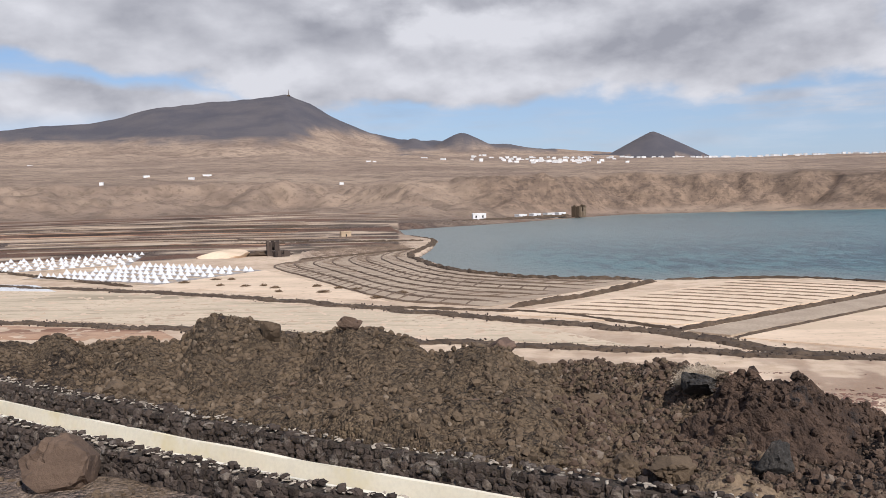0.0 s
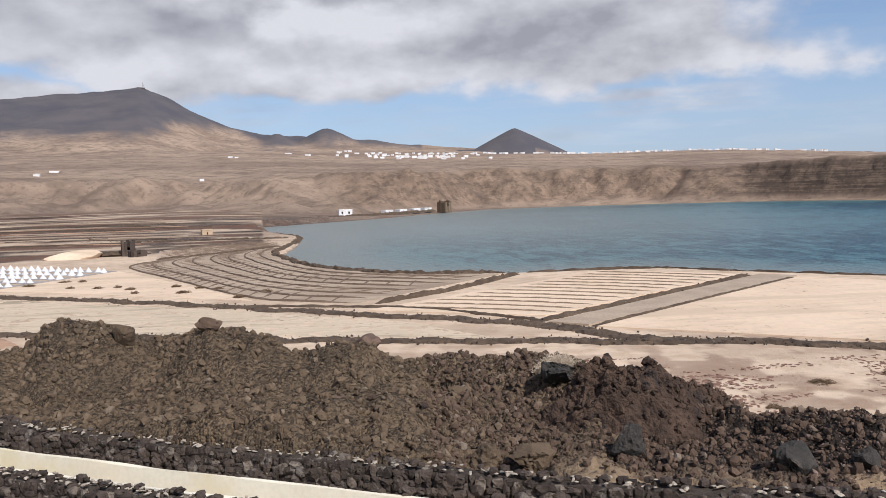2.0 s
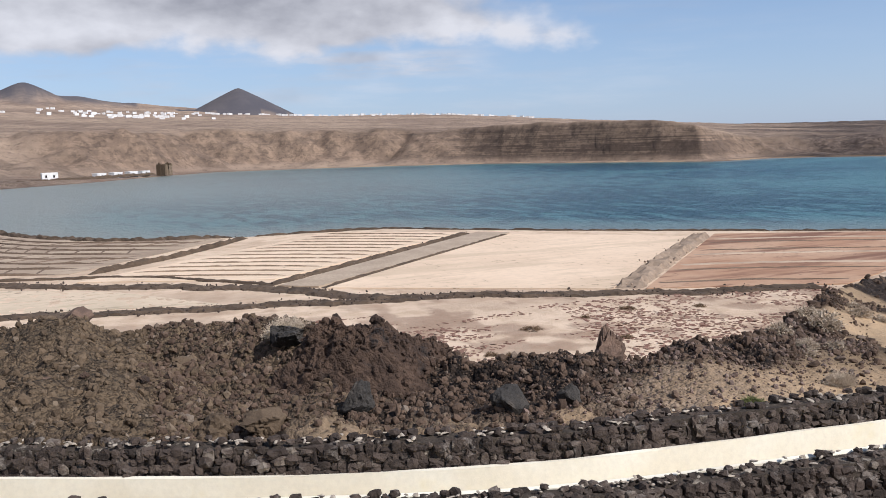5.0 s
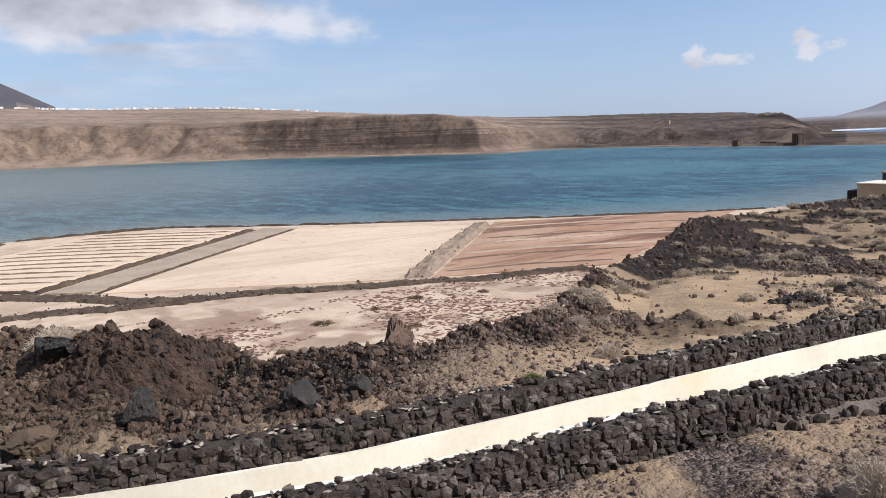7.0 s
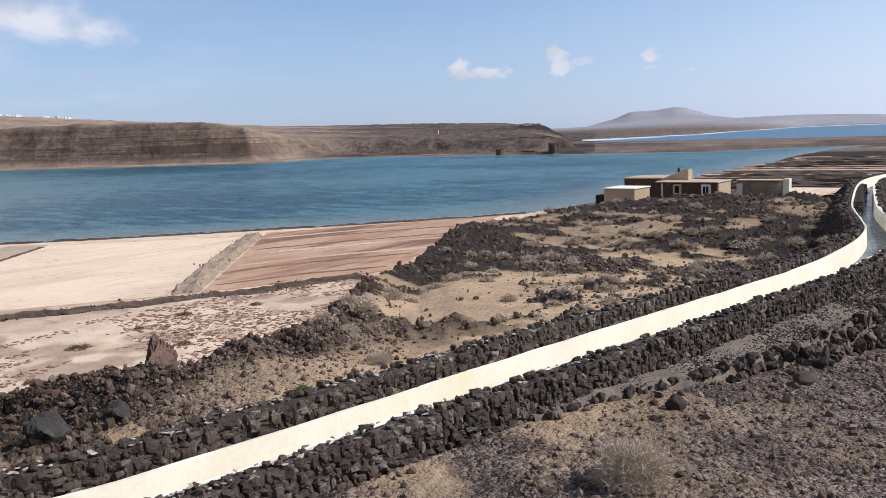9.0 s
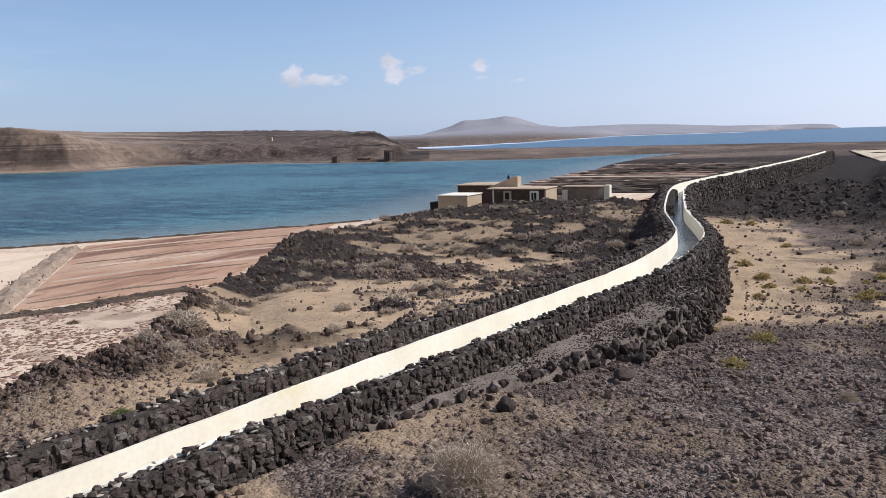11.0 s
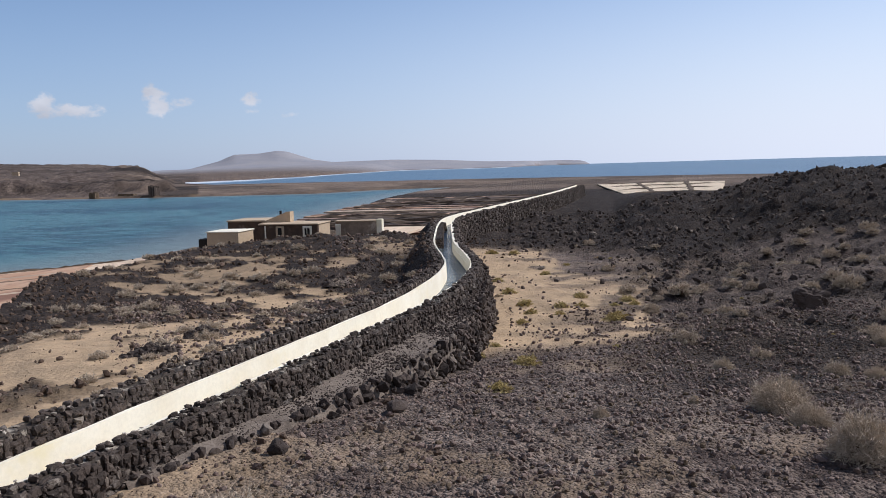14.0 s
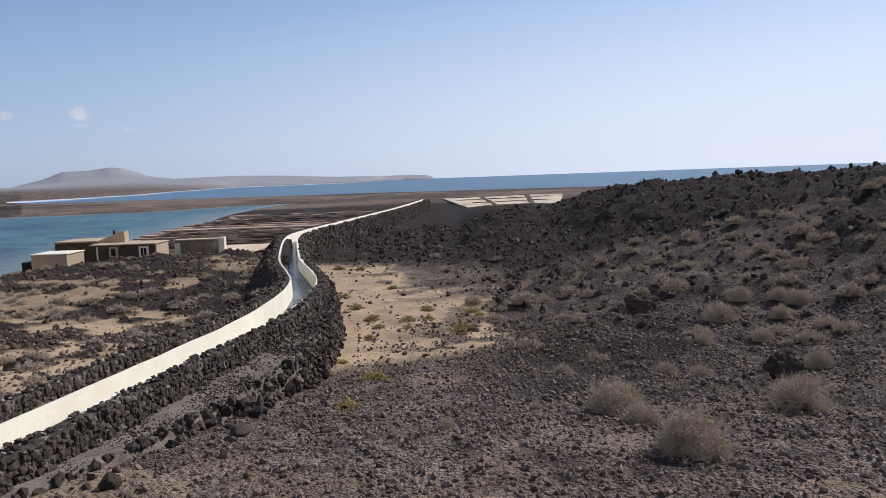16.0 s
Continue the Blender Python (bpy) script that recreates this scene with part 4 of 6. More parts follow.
def rubble_wall(name, label, centre, top, foot, width, sign, limit, cap=0.6):
    """A dry-stone wall along the canal: a mortared core, courses of stones on its outer face and a row on top."""
    centre = np.broadcast_to(np.asarray(centre, float), len(CANAL_LINE))
    wall = thing(name, (*CANAL_LINE[60], 0), label, "wall")
    core = new("core", extruded("core", [(centre - width / 2, foot - 0.6), (centre - width / 2, top - 0.05), (centre + width / 2, top - 0.05), (centre + width / 2 + 0.15 * (sign > 0), foot - 0.6)], M_mortar, wob=0.10))
    core.parent = wall
    core.matrix_parent_inverse = wall.matrix_basis.inverted()
    at, size, ang = [], [], []
    for i in range(0, len(CANAL_LINE) - 1):
        if lx[i] < -22:
            continue
        for sub in range(3):
            j = min(i + 1, len(CANAL_LINE) - 1)
            p = CANAL_LINE[i] + (CANAL_LINE[j] - CANAL_LINE[i]) * sub / 3
            if lx[i] > 62 and sub:
                continue
            grow = 1.0 if lx[i] < 40 else 1.3 if lx[i] < 62 else 1.8
            nn, head = normal[i], math.atan2(tangent[i][1], tangent[i][0])
            h = max(top[i] - foot[i] + 0.15, 0.3)
            courses = max(1, int(round(h / (0.155 * grow))))
            for c in range(courses):
                zz = top[i] - 0.12 - (c + rng.uniform(-0.15, 0.15)) * h / courses
                o = centre[i] + sign * (width / 2 + 0.01 + 0.03 * c * (sign > 0)) + rng.uniform(-0.05, 0.05)
                at.append((*(p + nn * o + tangent[i] * rng.uniform(-0.06, 0.06)), zz))
                k = rng.uniform(0.5, 1.4) * grow
                size.append((0.205 * k, 0.16 * k, rng.uniform(0.10, 0.27) * grow))
                ang.append(head + rng.uniform(-0.3, 0.3))
            for o, odds in (((-0.13, 0.8), (0.08, cap)) if lx[i] < 62 else ((0.0, 0.8),)):
                if rng.uniform() < odds:
                    at.append((*(p + nn * (centre[i] + o + rng.uniform(-0.06, 0.06))), top[i] - 0.03 + rng.uniform(-0.07, 0.10)))
                    k = rng.uniform(0.65, 1.15) * grow
                    size.append((0.20 * k, 0.18 * k, 0.14 * k))
                    ang.append(head + rng.uniform(-0.7, 0.7))
    at, size, ang = np.array(at), np.array(size), np.array(ang)
    turns = np.zeros((len(at), 3, 3))
    tilt = rng.uniform(-0.2, 0.2, len(at))
    turns[:, 0, 0], turns[:, 0, 1], turns[:, 1, 0], turns[:, 1, 1], turns[:, 2, 2] = np.cos(ang), -np.sin(ang), np.sin(ang), np.cos(ang), 1
    near = np.nonzero((at[:, 0] > limit[0]) & (at[:, 0] < limit[1]))[0][:290]
    rest = np.setdiff1d(np.arange(len(at)), near)
    me = joined("stones", WALLSTONES, at[rest], size[rest], M_wall, rng, turns=turns[rest])
    ob = tagged(new("stones", me), kind="stuff")
    ob.parent = wall
    ob.matrix_parent_inverse = wall.matrix_basis.inverted()
    return wall, at[near], size[near], ang[near], tilt[near]


wall_jobs = []
wall_jobs.append(rubble_wall("stone_wall", "dry lava-stone wall with pale mortar along the channel", inner + 0.36, np.full(len(lx), Z - 0.02), np.minimum(foot_near, Z - 0.5), 0.46, 1, (3, 20)))
far_top = Z + rim + 0.04
wall_jobs.append(rubble_wall("stone_wall", "low dark stone rim beside the white channel", -lip_far - 0.42, far_top, np.where(lx < 34, Z + 0.06, np.minimum(foot_far, Z - 0.5)), 0.44, 1, (2, 22), 0.35))

# lime mortar showing between the top stones
M_lime = mottled("old_lime", (0.46, 0.395, 0.315), (0.33, 0.28, 0.22), 3.0, 18.0, 0.9, 0.02)
for (wall, *_), mid, level in zip(wall_jobs, (inner + 0.36, -lip_far - 0.42), (np.full(len(lx), Z), far_top)):
    at, size, turns = [], [], []
    for i in range(len(lx) - 1):
        odds = np.interp(lx[i], [-22, -20, 0, 14, 30], [0, 1.0, 0.9, 0.45, 0.12])
        for _ in range(8):
            if -22 < lx[i] < 34 and rng.uniform() < odds * 0.6:
                p = CANAL_LINE[i] + tangent[i] * rng.uniform(0, 0.5) + normal[i] * (mid[i] + rng.uniform(-0.22, 0.22))
                at.append((*p, level[i] + rng.uniform(0.0, 0.06)))
                size.append((rng.uniform(0.06, 0.22), rng.uniform(0.05, 0.13), rng.uniform(0.03, 0.08)))
    ob = tagged(new("lime_mortar", joined("lime_mortar", PEBBLES, np.array(at), np.array(size), M_lime, rng, flat=True)), kind="stuff")
    ob.parent = wall
    ob.matrix_parent_inverse = wall.matrix_basis.inverted()

# gravel shoulder with a rough retaining face on the viewer's side
sh_w = np.interp(lx, [17, 22, 28, 34, 40, 46, 52, 60, 75, 90], [0.0, 0.9, 1.5, 1.7, 1.2, 0.8, 0.6, 0.5, 0.3, 0.0])
M_gravel = mottled("grey_gravel", (0.155, 0.122, 0.096), (0.225, 0.180, 0.142), 1.2, 9.0, 0.95, 0.10, stain=(0.085, 0.066, 0.052))
sel = (lx > 17) & (lx < 89)
rows = slice(int(np.argmax(sel)), int(len(lx) - np.argmax(sel[::-1])))
sh_top = np.interp(lx, [17, 25, 35, 50, 90], [Z - 0.75, Z - 0.85, Z - 0.8, Z - 0.55, Z - 0.3])
shoulder = thing("shoulder_bank", (*CANAL_LINE[120], 0), "grey gravel shoulder held by rough lava stones", "bank")
ob = new("gravel_top", extruded("gravel_top", [(W + 0.25, sh_top + 0.05), (W + 0.6 + sh_w, sh_top - 0.12 * sh_w), (W + 0.9 + sh_w * 1.1, foot_near - 0.6)], M_gravel, rows, wob=0.12))
ob.parent = shoulder
ob.matrix_parent_inverse = shoulder.matrix_basis.inverted()
at, size = [], []
for i in range(rows.start, rows.stop):
    face_h = max(sh_top[i] - 0.12 * sh_w[i] - foot_near[i], 0.2)
    for c in range(int(face_h / 0.24) + 1):
        for sub in range(2):
            u = c * 0.24 / face_h
            o = W + 0.62 + sh_w[i] + (0.3 + 0.1 * sh_w[i]) * u + rng.uniform(-0.08, 0.10)
            p = CANAL_LINE[i] + tangent[i] * (sub * 0.25 + rng.uniform(-0.1, 0.1)) + normal[i] * o
            at.append((*p, sh_top[i] - 0.12 * sh_w[i] - c * 0.24 + rng.uniform(-0.08, 0.08)))
            size.append(rng.uniform(0.7, 1.3, 3) * (0.13 + 0.34 * rng.uniform() ** 1.8))
    for _ in range(int(np.interp(lx[i], [20, 30, 42], [44, 50, 50]) * sh_w[i])):
        o = rng.uniform(W + 0.6, W + 0.6 + sh_w[i])
        p = CANAL_LINE[i] + tangent[i] * rng.uniform(0, 0.5) + normal[i] * o
        at.append((*p, sh_top[i] - 0.12 * (o - W - 0.6)))
        size.append(rng.uniform(0.03, np.interp(lx[i], [26, 42], [0.10, 0.26]), 3))
ob = tagged(new("stone_facing", joined("stone_facing", PEBBLES, np.array(at), np.array(size), M_stone, rng)), kind="stuff")
ob.parent = shoulder
ob.matrix_parent_inverse = shoulder.matrix_basis.inverted()

# ---------------------------------------------------------------- loose lava rubble


def scatter(n, az0, az1, r0, r1, seed, power=0.75):
    g = np.random.default_rng(seed)
    u = g.uniform(0, 1, n) ** power
    r = r0 + (r1 - r0) * u
    a = np.radians(g.uniform(az0, az1, n))
    return EYE_X + r * np.sin(a), EYE_Y + r * np.cos(a), r, g


def clear_of_canal(x, y):
    s = y - canal_y(x)
    return (s > 0.75) | (s < -W - 0.9 - np.interp(x, [17, 28, 36, 50, 80], [0, 1.8, 2.4, 1.5, 0.3])) | (x > 226)


def rubble(name, label, n, az0, az1, r0, r1, seed, lo, hi, mat, key="lava", need=0.35, grow=0.008, power=0.8, clump=0.0, skew=5.0):
    x, y, r, g = scatter(n, az0, az1, r0, r1, seed, power)
    z, c = land(x, y)
    keep = clear_of_canal(x, y) & (g.uniform(0, 1, n) < np.clip(c[key] * 1.2 - need + 0.2, 0, 1)) & (z > 0.9)
    keep &= g.uniform(0, 1, n) > 0.7 * c["sand"] * (c["lava"] < 0.6)
    keep &= g.uniform(0, 1, n) > clump * smooth(0.56, 0.44, fbm(x, y, 3.0, 3, seed + 200))
    x, y, z, r = x[keep], y[keep], z[keep], r[keep]
    k = len(x)
    s = lo + (hi - lo) * g.uniform(0, 1, k) ** skew
    s = s * (1 + grow * r)
    size = s[:, None] * g.uniform(0.7, 1.25, (k, 3))
    ob = new(name, joined(name, PEBBLES, np.column_stack([x, y, z + s * 0.12]), size, mat, g))
    return tagged(ob, label, "rubble", kind="stuff")


rubble("lava_rubble", "dark loose lava rubble heaped beside the channel", 50000, 2, 50, 14, 36, 1, 0.04, 0.22, M_rubble, need=0.15, skew=6.0)
rubble("brown_rubble", "brown crumbled lava and clinker on the heap", 36000, -36, 16, 16, 40, 2, 0.03, 0.24, M_stone_warm, need=0.05, clump=0.35, skew=6.0)
rubble("headland_rubble", "black lava blocks on the sandy headland", 20000, 38, 84, 15, 100, 3, 0.04, 0.30, M_rubble, need=0.2)
rubble("headland_stones", "small dark stones strewn on pale sand", 9000, 36, 84, 17, 80, 21, 0.035, 0.24, M_rubble, key="sand", need=0.55, clump=0.5)
rubble("bank_gravel", "brown gravel strewn on a low bank", 9000, 26, 50, 13, 27, 22, 0.03, 0.15, M_plain, key="sand", need=-0.1)
rubble("plain_rubble", "scattered dark stones on gravelly ground", 66000, 58, 122, 13, 52, 4, 0.028, 0.20, M_plain, need=-0.45, power=0.8, clump=0.55)
rubble("plain_gravel", "brown stones scattered on gravelly ground", 12000, 58, 122, 14, 50, 9, 0.03, 0.16, M_stone_warm, need=-0.45, power=0.85)
rubble("strip_stones", "small dark stones strewn over a sandy strip", 9000, 72, 96, 33, 96, 23, 0.04, 0.26, M_plain, key="sand", need=0.4, clump=0.6)
rubble("ridge_rubble", "jagged black lava blocks of an old flow", 14000, 84, 122, 45, 140, 6, 0.08, 0.55, M_stone, need=0.2, grow=0.004)


def boulder(at, size, seed, mat, label, rz=0.0, sink=0.2, detail=4, rough=0.3, taper=0.0, facets=9):
    co, tri = rock_shape(seed, detail, rough, 1.0)
    # break the round form into flat facets
    g = np.random.default_rng(seed)
    for _ in range(facets):
        d = g.normal(size=3)
        d /= np.linalg.norm(d)
        lim = g.uniform(0.28, 0.42)
        over = np.maximum(co @ d - lim, 0)
        co = co - over[:, None] * d * 0.85
    co[:, :2] *= (1 - taper * (co[:, 2:3] + 0.3))
    me = mesh_np("boulder", co * np.array(size), tri, mat)
    ob = new("boulder", me)
    z = ground_z(at[0], at[1]) if len(at) == 2 else at[2]
    ob.matrix_basis = pose(at[0], at[1], z + size[2] * (0.5 - sink), 0, 0, rz)
    return tagged(ob, label, "rock", "boulders")




def mound(at, a, b, h, seed, mat, label):
    """A steep heap of cracked lava with an uneven crest."""
    rings, segs = 60, 150
    bm = bmesh.new()
    off = Vector((seed * 5.1, seed * 2.3, 0))
    rows_ = []
    for i in range(rings):
        rho = (i + 0.02) / rings
        row = []
        for k in range(segs):
            t = 2 * math.pi * k / segs
            out = 1 + 0.28 * noise.noise(Vector((math.cos(t) * 1.3, math.sin(t) * 1.3, seed)))
            p = Vector((a * rho * out * math.cos(t), b * rho * out * math.sin(t), 0))
            crag = noise.noise(p * 0.9 + off)
            z = h * (1 - rho ** 1.5) * (0.95 + 0.35 * crag) + h * (1 - rho * 0.6) * (0.15 * noise.noise(p * 2.4 + off) + 0.11 * noise.noise(p * 5.5 + off) + 0.075 * noise.noise(p * 11 + off)) - 0.14 * h
            lump = noise.voronoi(Vector((p.x, p.y, 0)) * 1.5 + off)[0][0], noise.voronoi(Vector((p.x, p.y, 3)) * 3.6 + off)[0][0]
            z += h * (1 - rho * 0.7) * (0.14 * (0.35 - lump[0]) + 0.03 * (0.35 - lump[1]))
            p.x += 0.16 * noise.noise(p * 2.0 - off) - 0.1 * (1 - rho) * a
            p.y += 0.16 * noise.noise(p * 2.0 + off * 2)
            row.append(bm.verts.new((p.x, p.y, z)))
        rows_.append(row)
    for ra, rb in zip(rows_, rows_[1:]):
        for k in range(segs):
            bm.faces.new((ra[k], rb[k], rb[(k + 1) % segs], ra[(k + 1) % segs]))
    bm.faces.new(rows_[0])
    bm.normal_update()
    g = np.random.default_rng(seed + 60)
    spots = np.array([v.co for v in bm.verts])[segs * 4:]
    spots = spots[g.integers(0, len(spots), int(260 * a * b))]
    ob = part("lava_mound", bm, mat)
    ob.matrix_basis = pose(*at, 0, 0, 0)
    s = 0.05 + 0.24 * g.uniform(0, 1, len(spots)) ** 3
    loose = tagged(new("loose_rubble", joined("loose_rubble", PEBBLES, spots, s[:, None] * g.uniform(0.7, 1.25, (len(spots), 3)), mat, g)), kind="stuff")
    loose.parent = ob
    return tagged(ob, label, "rock", "boulders")


mound((6.6, 19.6, 4.35), 2.5, 1.6, 1.85, 3, M_mound, "large cracked dark brown lava mound")
mound((8.3, 20.3, 4.3), 1.5, 1.1, 0.95, 8, M_mound, "low crumbling shoulder of brown lava")
boulder((5.0, 20.9), (1.2, 1.1, 0.8), 14, M_boulder, "dark jagged lava boulder behind the mound", 80, 0.3, 5, 0.5, 0.2)
boulder((12.9, 17.6), (1.3, 1.1, 1.4), 5, M_rust, "pointed reddish-brown lava rock standing alone", 35, 0.28, 5, 0.5, 0.6, 4)
boulder((5.6, 16.4), (0.72, 0.66, 0.85), 21, M_boulder, "smooth dark grey boulder among the rubble", 0, 0.2, 4, 0.3)
boulder((8.6, 14.9), (0.95, 0.75, 0.75), 22, M_boulder, "dark grey angular boulder near the channel", 50, 0.2, 4)
boulder((10.1, 15.0), (0.55, 0.5, 0.5), 23, M_boulder, "small dark boulder near the channel", 0, 0.2, 3)
boulder((3.6, 16.6), (1.0, 0.8, 0.8), 24, M_stone_warm, "orange-brown weathered lava block", 15, 0.25, 4)
boulder((2.6, 16.9), (0.9, 0.8, 0.75), 25, M_stone_warm, "brown weathered lava block", 75, 0.25, 4)
boulder((-10.6, 18.4), (2.0, 1.6, 1.7), 26, M_rubble, "large rounded brown boulder beside the channel wall", 30, 0.28, 4, 0.22)
boulder((-12.4, 24.6), (1.2, 1.0, 0.9), 27, M_stone_warm, "brown lava block above the channel", 0, 0.25, 4)
g = np.random.default_rng(77)
for k in range(46):
    a, r = radians(g.uniform(-33, 13)), g.uniform(19.5, 36)
    x, y = EYE_X + r * math.sin(a), EYE_Y + r * math.cos(a)
    if y < canal_y(x) + 1.6:
        continue
    w = 0.22 + 0.75 * g.uniform() ** 2.5
    boulder((x, y), (w * 1.2, w, w * 0.8), 100 + k, (M_stone_warm, M_mound, M_rubble, M_rust)[k % 4], ("brown", "dark brown", "dark grey", "rusty brown")[k % 4] + " clinker block lying on the heap", 30 * k, 0.35, 3, 0.45)
boulder((-4.3, 20.3), (0.6, 0.5, 0.5), 28, M_stone_warm, "round tan stone lying on rubble", 0, 0.2, 3)
boulder((-8.4, 28.3), (0.9, 0.8, 0.9), 29, M_stone_warm, "brown lava block on the heap", 0, 0.25, 4)
for k, (x, y, r, h) in enumerate([(31.0, 14.2, 0.95, 0.62), (24.7, 11.9, 0.65, 0.42), (27.8, 12.2, 0.3, 0.26), (38.3, 14.9, 0.58, 0.34), (55.5, 16.7, 1.0, 0.8), (61.4, 16.6, 1.2, 0.8), (27.0, 14.0, 1.0, 0.42)]):
    mound((x, y, ground_z(x, y)), r * 1.2, r * 1.0, h * 0.8, 50 + k, M_stone, "low rough black lava outcrop on sand")
boulder((33.3, -14.2), (1.5, 1.4, 1.35), 33, M_stone, "dark lava block half hidden by shrubs", 10, 0.25, 4)
boulder((49.7, -12.3), (2.0, 1.7, 1.5), 34, M_stone, "black lava block among dry shrubs", 60, 0.3, 4)
boulder((24.4, 4.9), (0.7, 0.6, 0.5), 35, M_stone, "small black stone on gravel", 0, 0.25, 3)
boulder((19.6, 6.6), (0.5, 0.45, 0.45), 36, M_stone, "small pointed black stone on gravel", 0, 0.25, 3)
boulder((28, 5.2), (0.8, 0.7, 0.55), 37, M_stone, "black stone at the foot of the bank", 30, 0.25, 3)

# ---------------------------------------------------------------- shrubs


def shrub_meshes(seed, mat, stems=480, thick=1.0):
    """A dome of finely forking dry twigs, 1 m in radius: the stems, and the twigs on them."""
    g = np.random.default_rng(seed)
    th, up_ = g.uniform(0, 2 * np.pi, stems), g.uniform(0.0, 1.0, stems)
    flat_ = np.sqrt(1 - up_ ** 2)
    d = np.column_stack([np.cos(th) * flat_, np.sin(th) * flat_, up_ * 0.9])
    bulge = 0.72 + 0.5 * (value_noise(d[:, 0] * 1.4 + 9, d[:, 1] * 1.4 + d[:, 2] + 9, 0.45, seed))
    root = np.column_stack([g.normal(size=(stems, 2)) * 0.12, np.zeros(stems)])
    mid = root + d * (bulge * g.uniform(0.45, 0.8, stems))[:, None]
    stem, twig = [(root, mid, 0.011)], []
    for _ in range(7):
        tip = mid + (d * 0.7 + g.normal(size=(stems, 3)) * 0.45) * (bulge * g.uniform(0.12, 0.32, stems))[:, None]
        tip[:, 2] = np.maximum(tip[:, 2], 0.02)
        twig.append((mid, tip, 0.008))
        for _ in range(3):
            start = tip * 0.7 + mid * 0.3
            end = start + (d * 0.5 + g.normal(size=(stems, 3)) * 0.6) * 0.13
            end[:, 2] = np.maximum(end[:, 2], 0.02)
            twig.append((start, end, 0.0075))
    made = []
    for name, segs in (("stem", stem), ("crown", twig)):
        vs = []
        for a, b, w in segs:
            side_ = np.cross(b - a, g.normal(size=(stems, 3)))
            side_ *= w * thick / (np.linalg.norm(side_, axis=1)[:, None] + 1e-9)
            vs.append(np.stack([a - side_, a + side_, b], 1).reshape(-1, 3))
        v = np.vstack(vs)
        made.append(mesh_np(name, v, np.arange(len(v)).reshape(-1, 3), M_wood if name == "stem" else mat))
    return made


GREY = [shrub_meshes(s, M_twig) for s in (1, 2, 3)]
GREENISH = [shrub_meshes(s, M_green) for s in (7, 8)]
M_tuft = mottled("tuft", (0.185, 0.095, 0.070), (0.24, 0.145, 0.105), 0.7, 6.0, 0.95, 0.03, random_amount=0.15)
BROWN = [shrub_meshes(s, M_bush, 120, 2.0) for s in (5,)]
GREY_FAR = [shrub_meshes(s, M_twig, 110, 3.4) for s in (11, 12, 13)]
GREEN_FAR = [shrub_meshes(s, M_green, 110, 3.0) for s in (17, 18)]


def shrub(x, y, r, h, kinds, k, label, group, dz=0.0):
    t = thing("shrub", (x, y, ground_z(x, y) - 0.04 + dz), label, "shrub", group)
    t.matrix_basis = t.matrix_basis @ Matrix.LocRotScale((0, 0, 0), Euler((0, 0, k * 1.7)), (r * 0.8, r * 0.8, h * 0.85))
    for name, me in zip(("stem", "crown"), kinds[k % len(kinds)]):
        new(name, me).parent = t
    return t


PLAIN = [(37.4, -6.1, 0.58), (26.6, -6.2, 1.08), (24.7, -6.6, 0.72), (21.0, -6.9, 1.07), (34.3, -9.8, 0.61), (36.3, -11.8, 0.66), (24.7, -1.0, 0.33), (27.7, -3.9, 0.27), (26.4, -11.8, 1.2),
         (35.7, -16.6, 0.76), (14.9, 5.6, 0.95), (52.5, -19.1, 1.0), (51.6, -21.2, 0.8), (50.6, -21.9, 0.97), (45.6, -15.7, 1.1), (45.3, -18.8, 0.76), (41.0, -13.4, 0.58), (41.6, -16.4, 0.69)]
SLOPE = [(77.5, -23.5, 1.0), (76.9, -27.4, 1.1), (76.6, -30.0, 0.97), (66.3, -28.9, 1.2), (73.0, -25.8, 1.0), (81.2, -19.3, 0.9), (80.3, -21.9, 0.65), (77.7, -17.9, 0.9), (80.0, -26.1, 0.8),
         (66.1, -25.7, 0.83), (63.8, -26.1, 1.05), (66.7, -21.6, 0.82), (71.6, -19.0, 1.0), (67.8, -15.5, 0.82), (66.9, -16.6, 0.68), (57.3, -16.5, 1.17), (58.0, -14.4, 0.82), (62.0, -10.1, 0.98),
         (60.9, -11.3, 0.73), (56.5, -6.2, 1.2), (60.3, -7.8, 0.71), (59.1, -2.8, 0.81), (52.1, -4.0, 0.71), (72.2, -1.6, 0.85), (89.8, 0.2, 0.8), (85.8, -6.3, 0.8), (71.5, -12.4, 0.71), (75.6, -14.9, 0.76),
         (71.0, -24.6, 0.6), (68.1, -31.0, 0.88), (75.8, -23.3, 0.7)]
for k, (x, y, r) in enumerate(PLAIN):
    shrub(x, y, r, r * 1.2, GREY, k, "dry grey-brown thorny shrub on dark gravel", "shrubs on the gravel plain")
for k, (x, y, r) in enumerate(SLOPE):
    shrub(x, y, r, r * 0.95, GREY_FAR, k, "rounded dry grey shrub on a gravel slope", "shrubs on the lava slope")
YELLOW = [(56.9, 0.3, 0.61), (52.5, 1.4, 0.62), (54.4, -3.1, 0.53), (49.2, -1.9, 1.0), (64.1, 6.7, 0.6), (59.1, 5.3, 0.75), (53.8, 3.7, 0.71), (50.8, 3.1, 0.59), (50.5, 1.4, 0.5), (47.4, 3.3, 0.47),
          (69.4, 3.4, 0.6), (53.3, 0.2, 0.55), (55.6, -2.7, 0.7), (38.0, 4.6, 0.63), (35.5, 2.0, 0.76), (28.9, 2.4, 0.61), (40.5, 4.0, 0.4), (84.9, 9.8, 0.8), (84.3, 7.5, 0.7)]
for k, (x, y, r) in enumerate(YELLOW):
    shrub(x, y, r, r * 0.75, GREEN_FAR, k, "yellow-green low shrub on pale sand", "yellow shrubs on the sand strip")
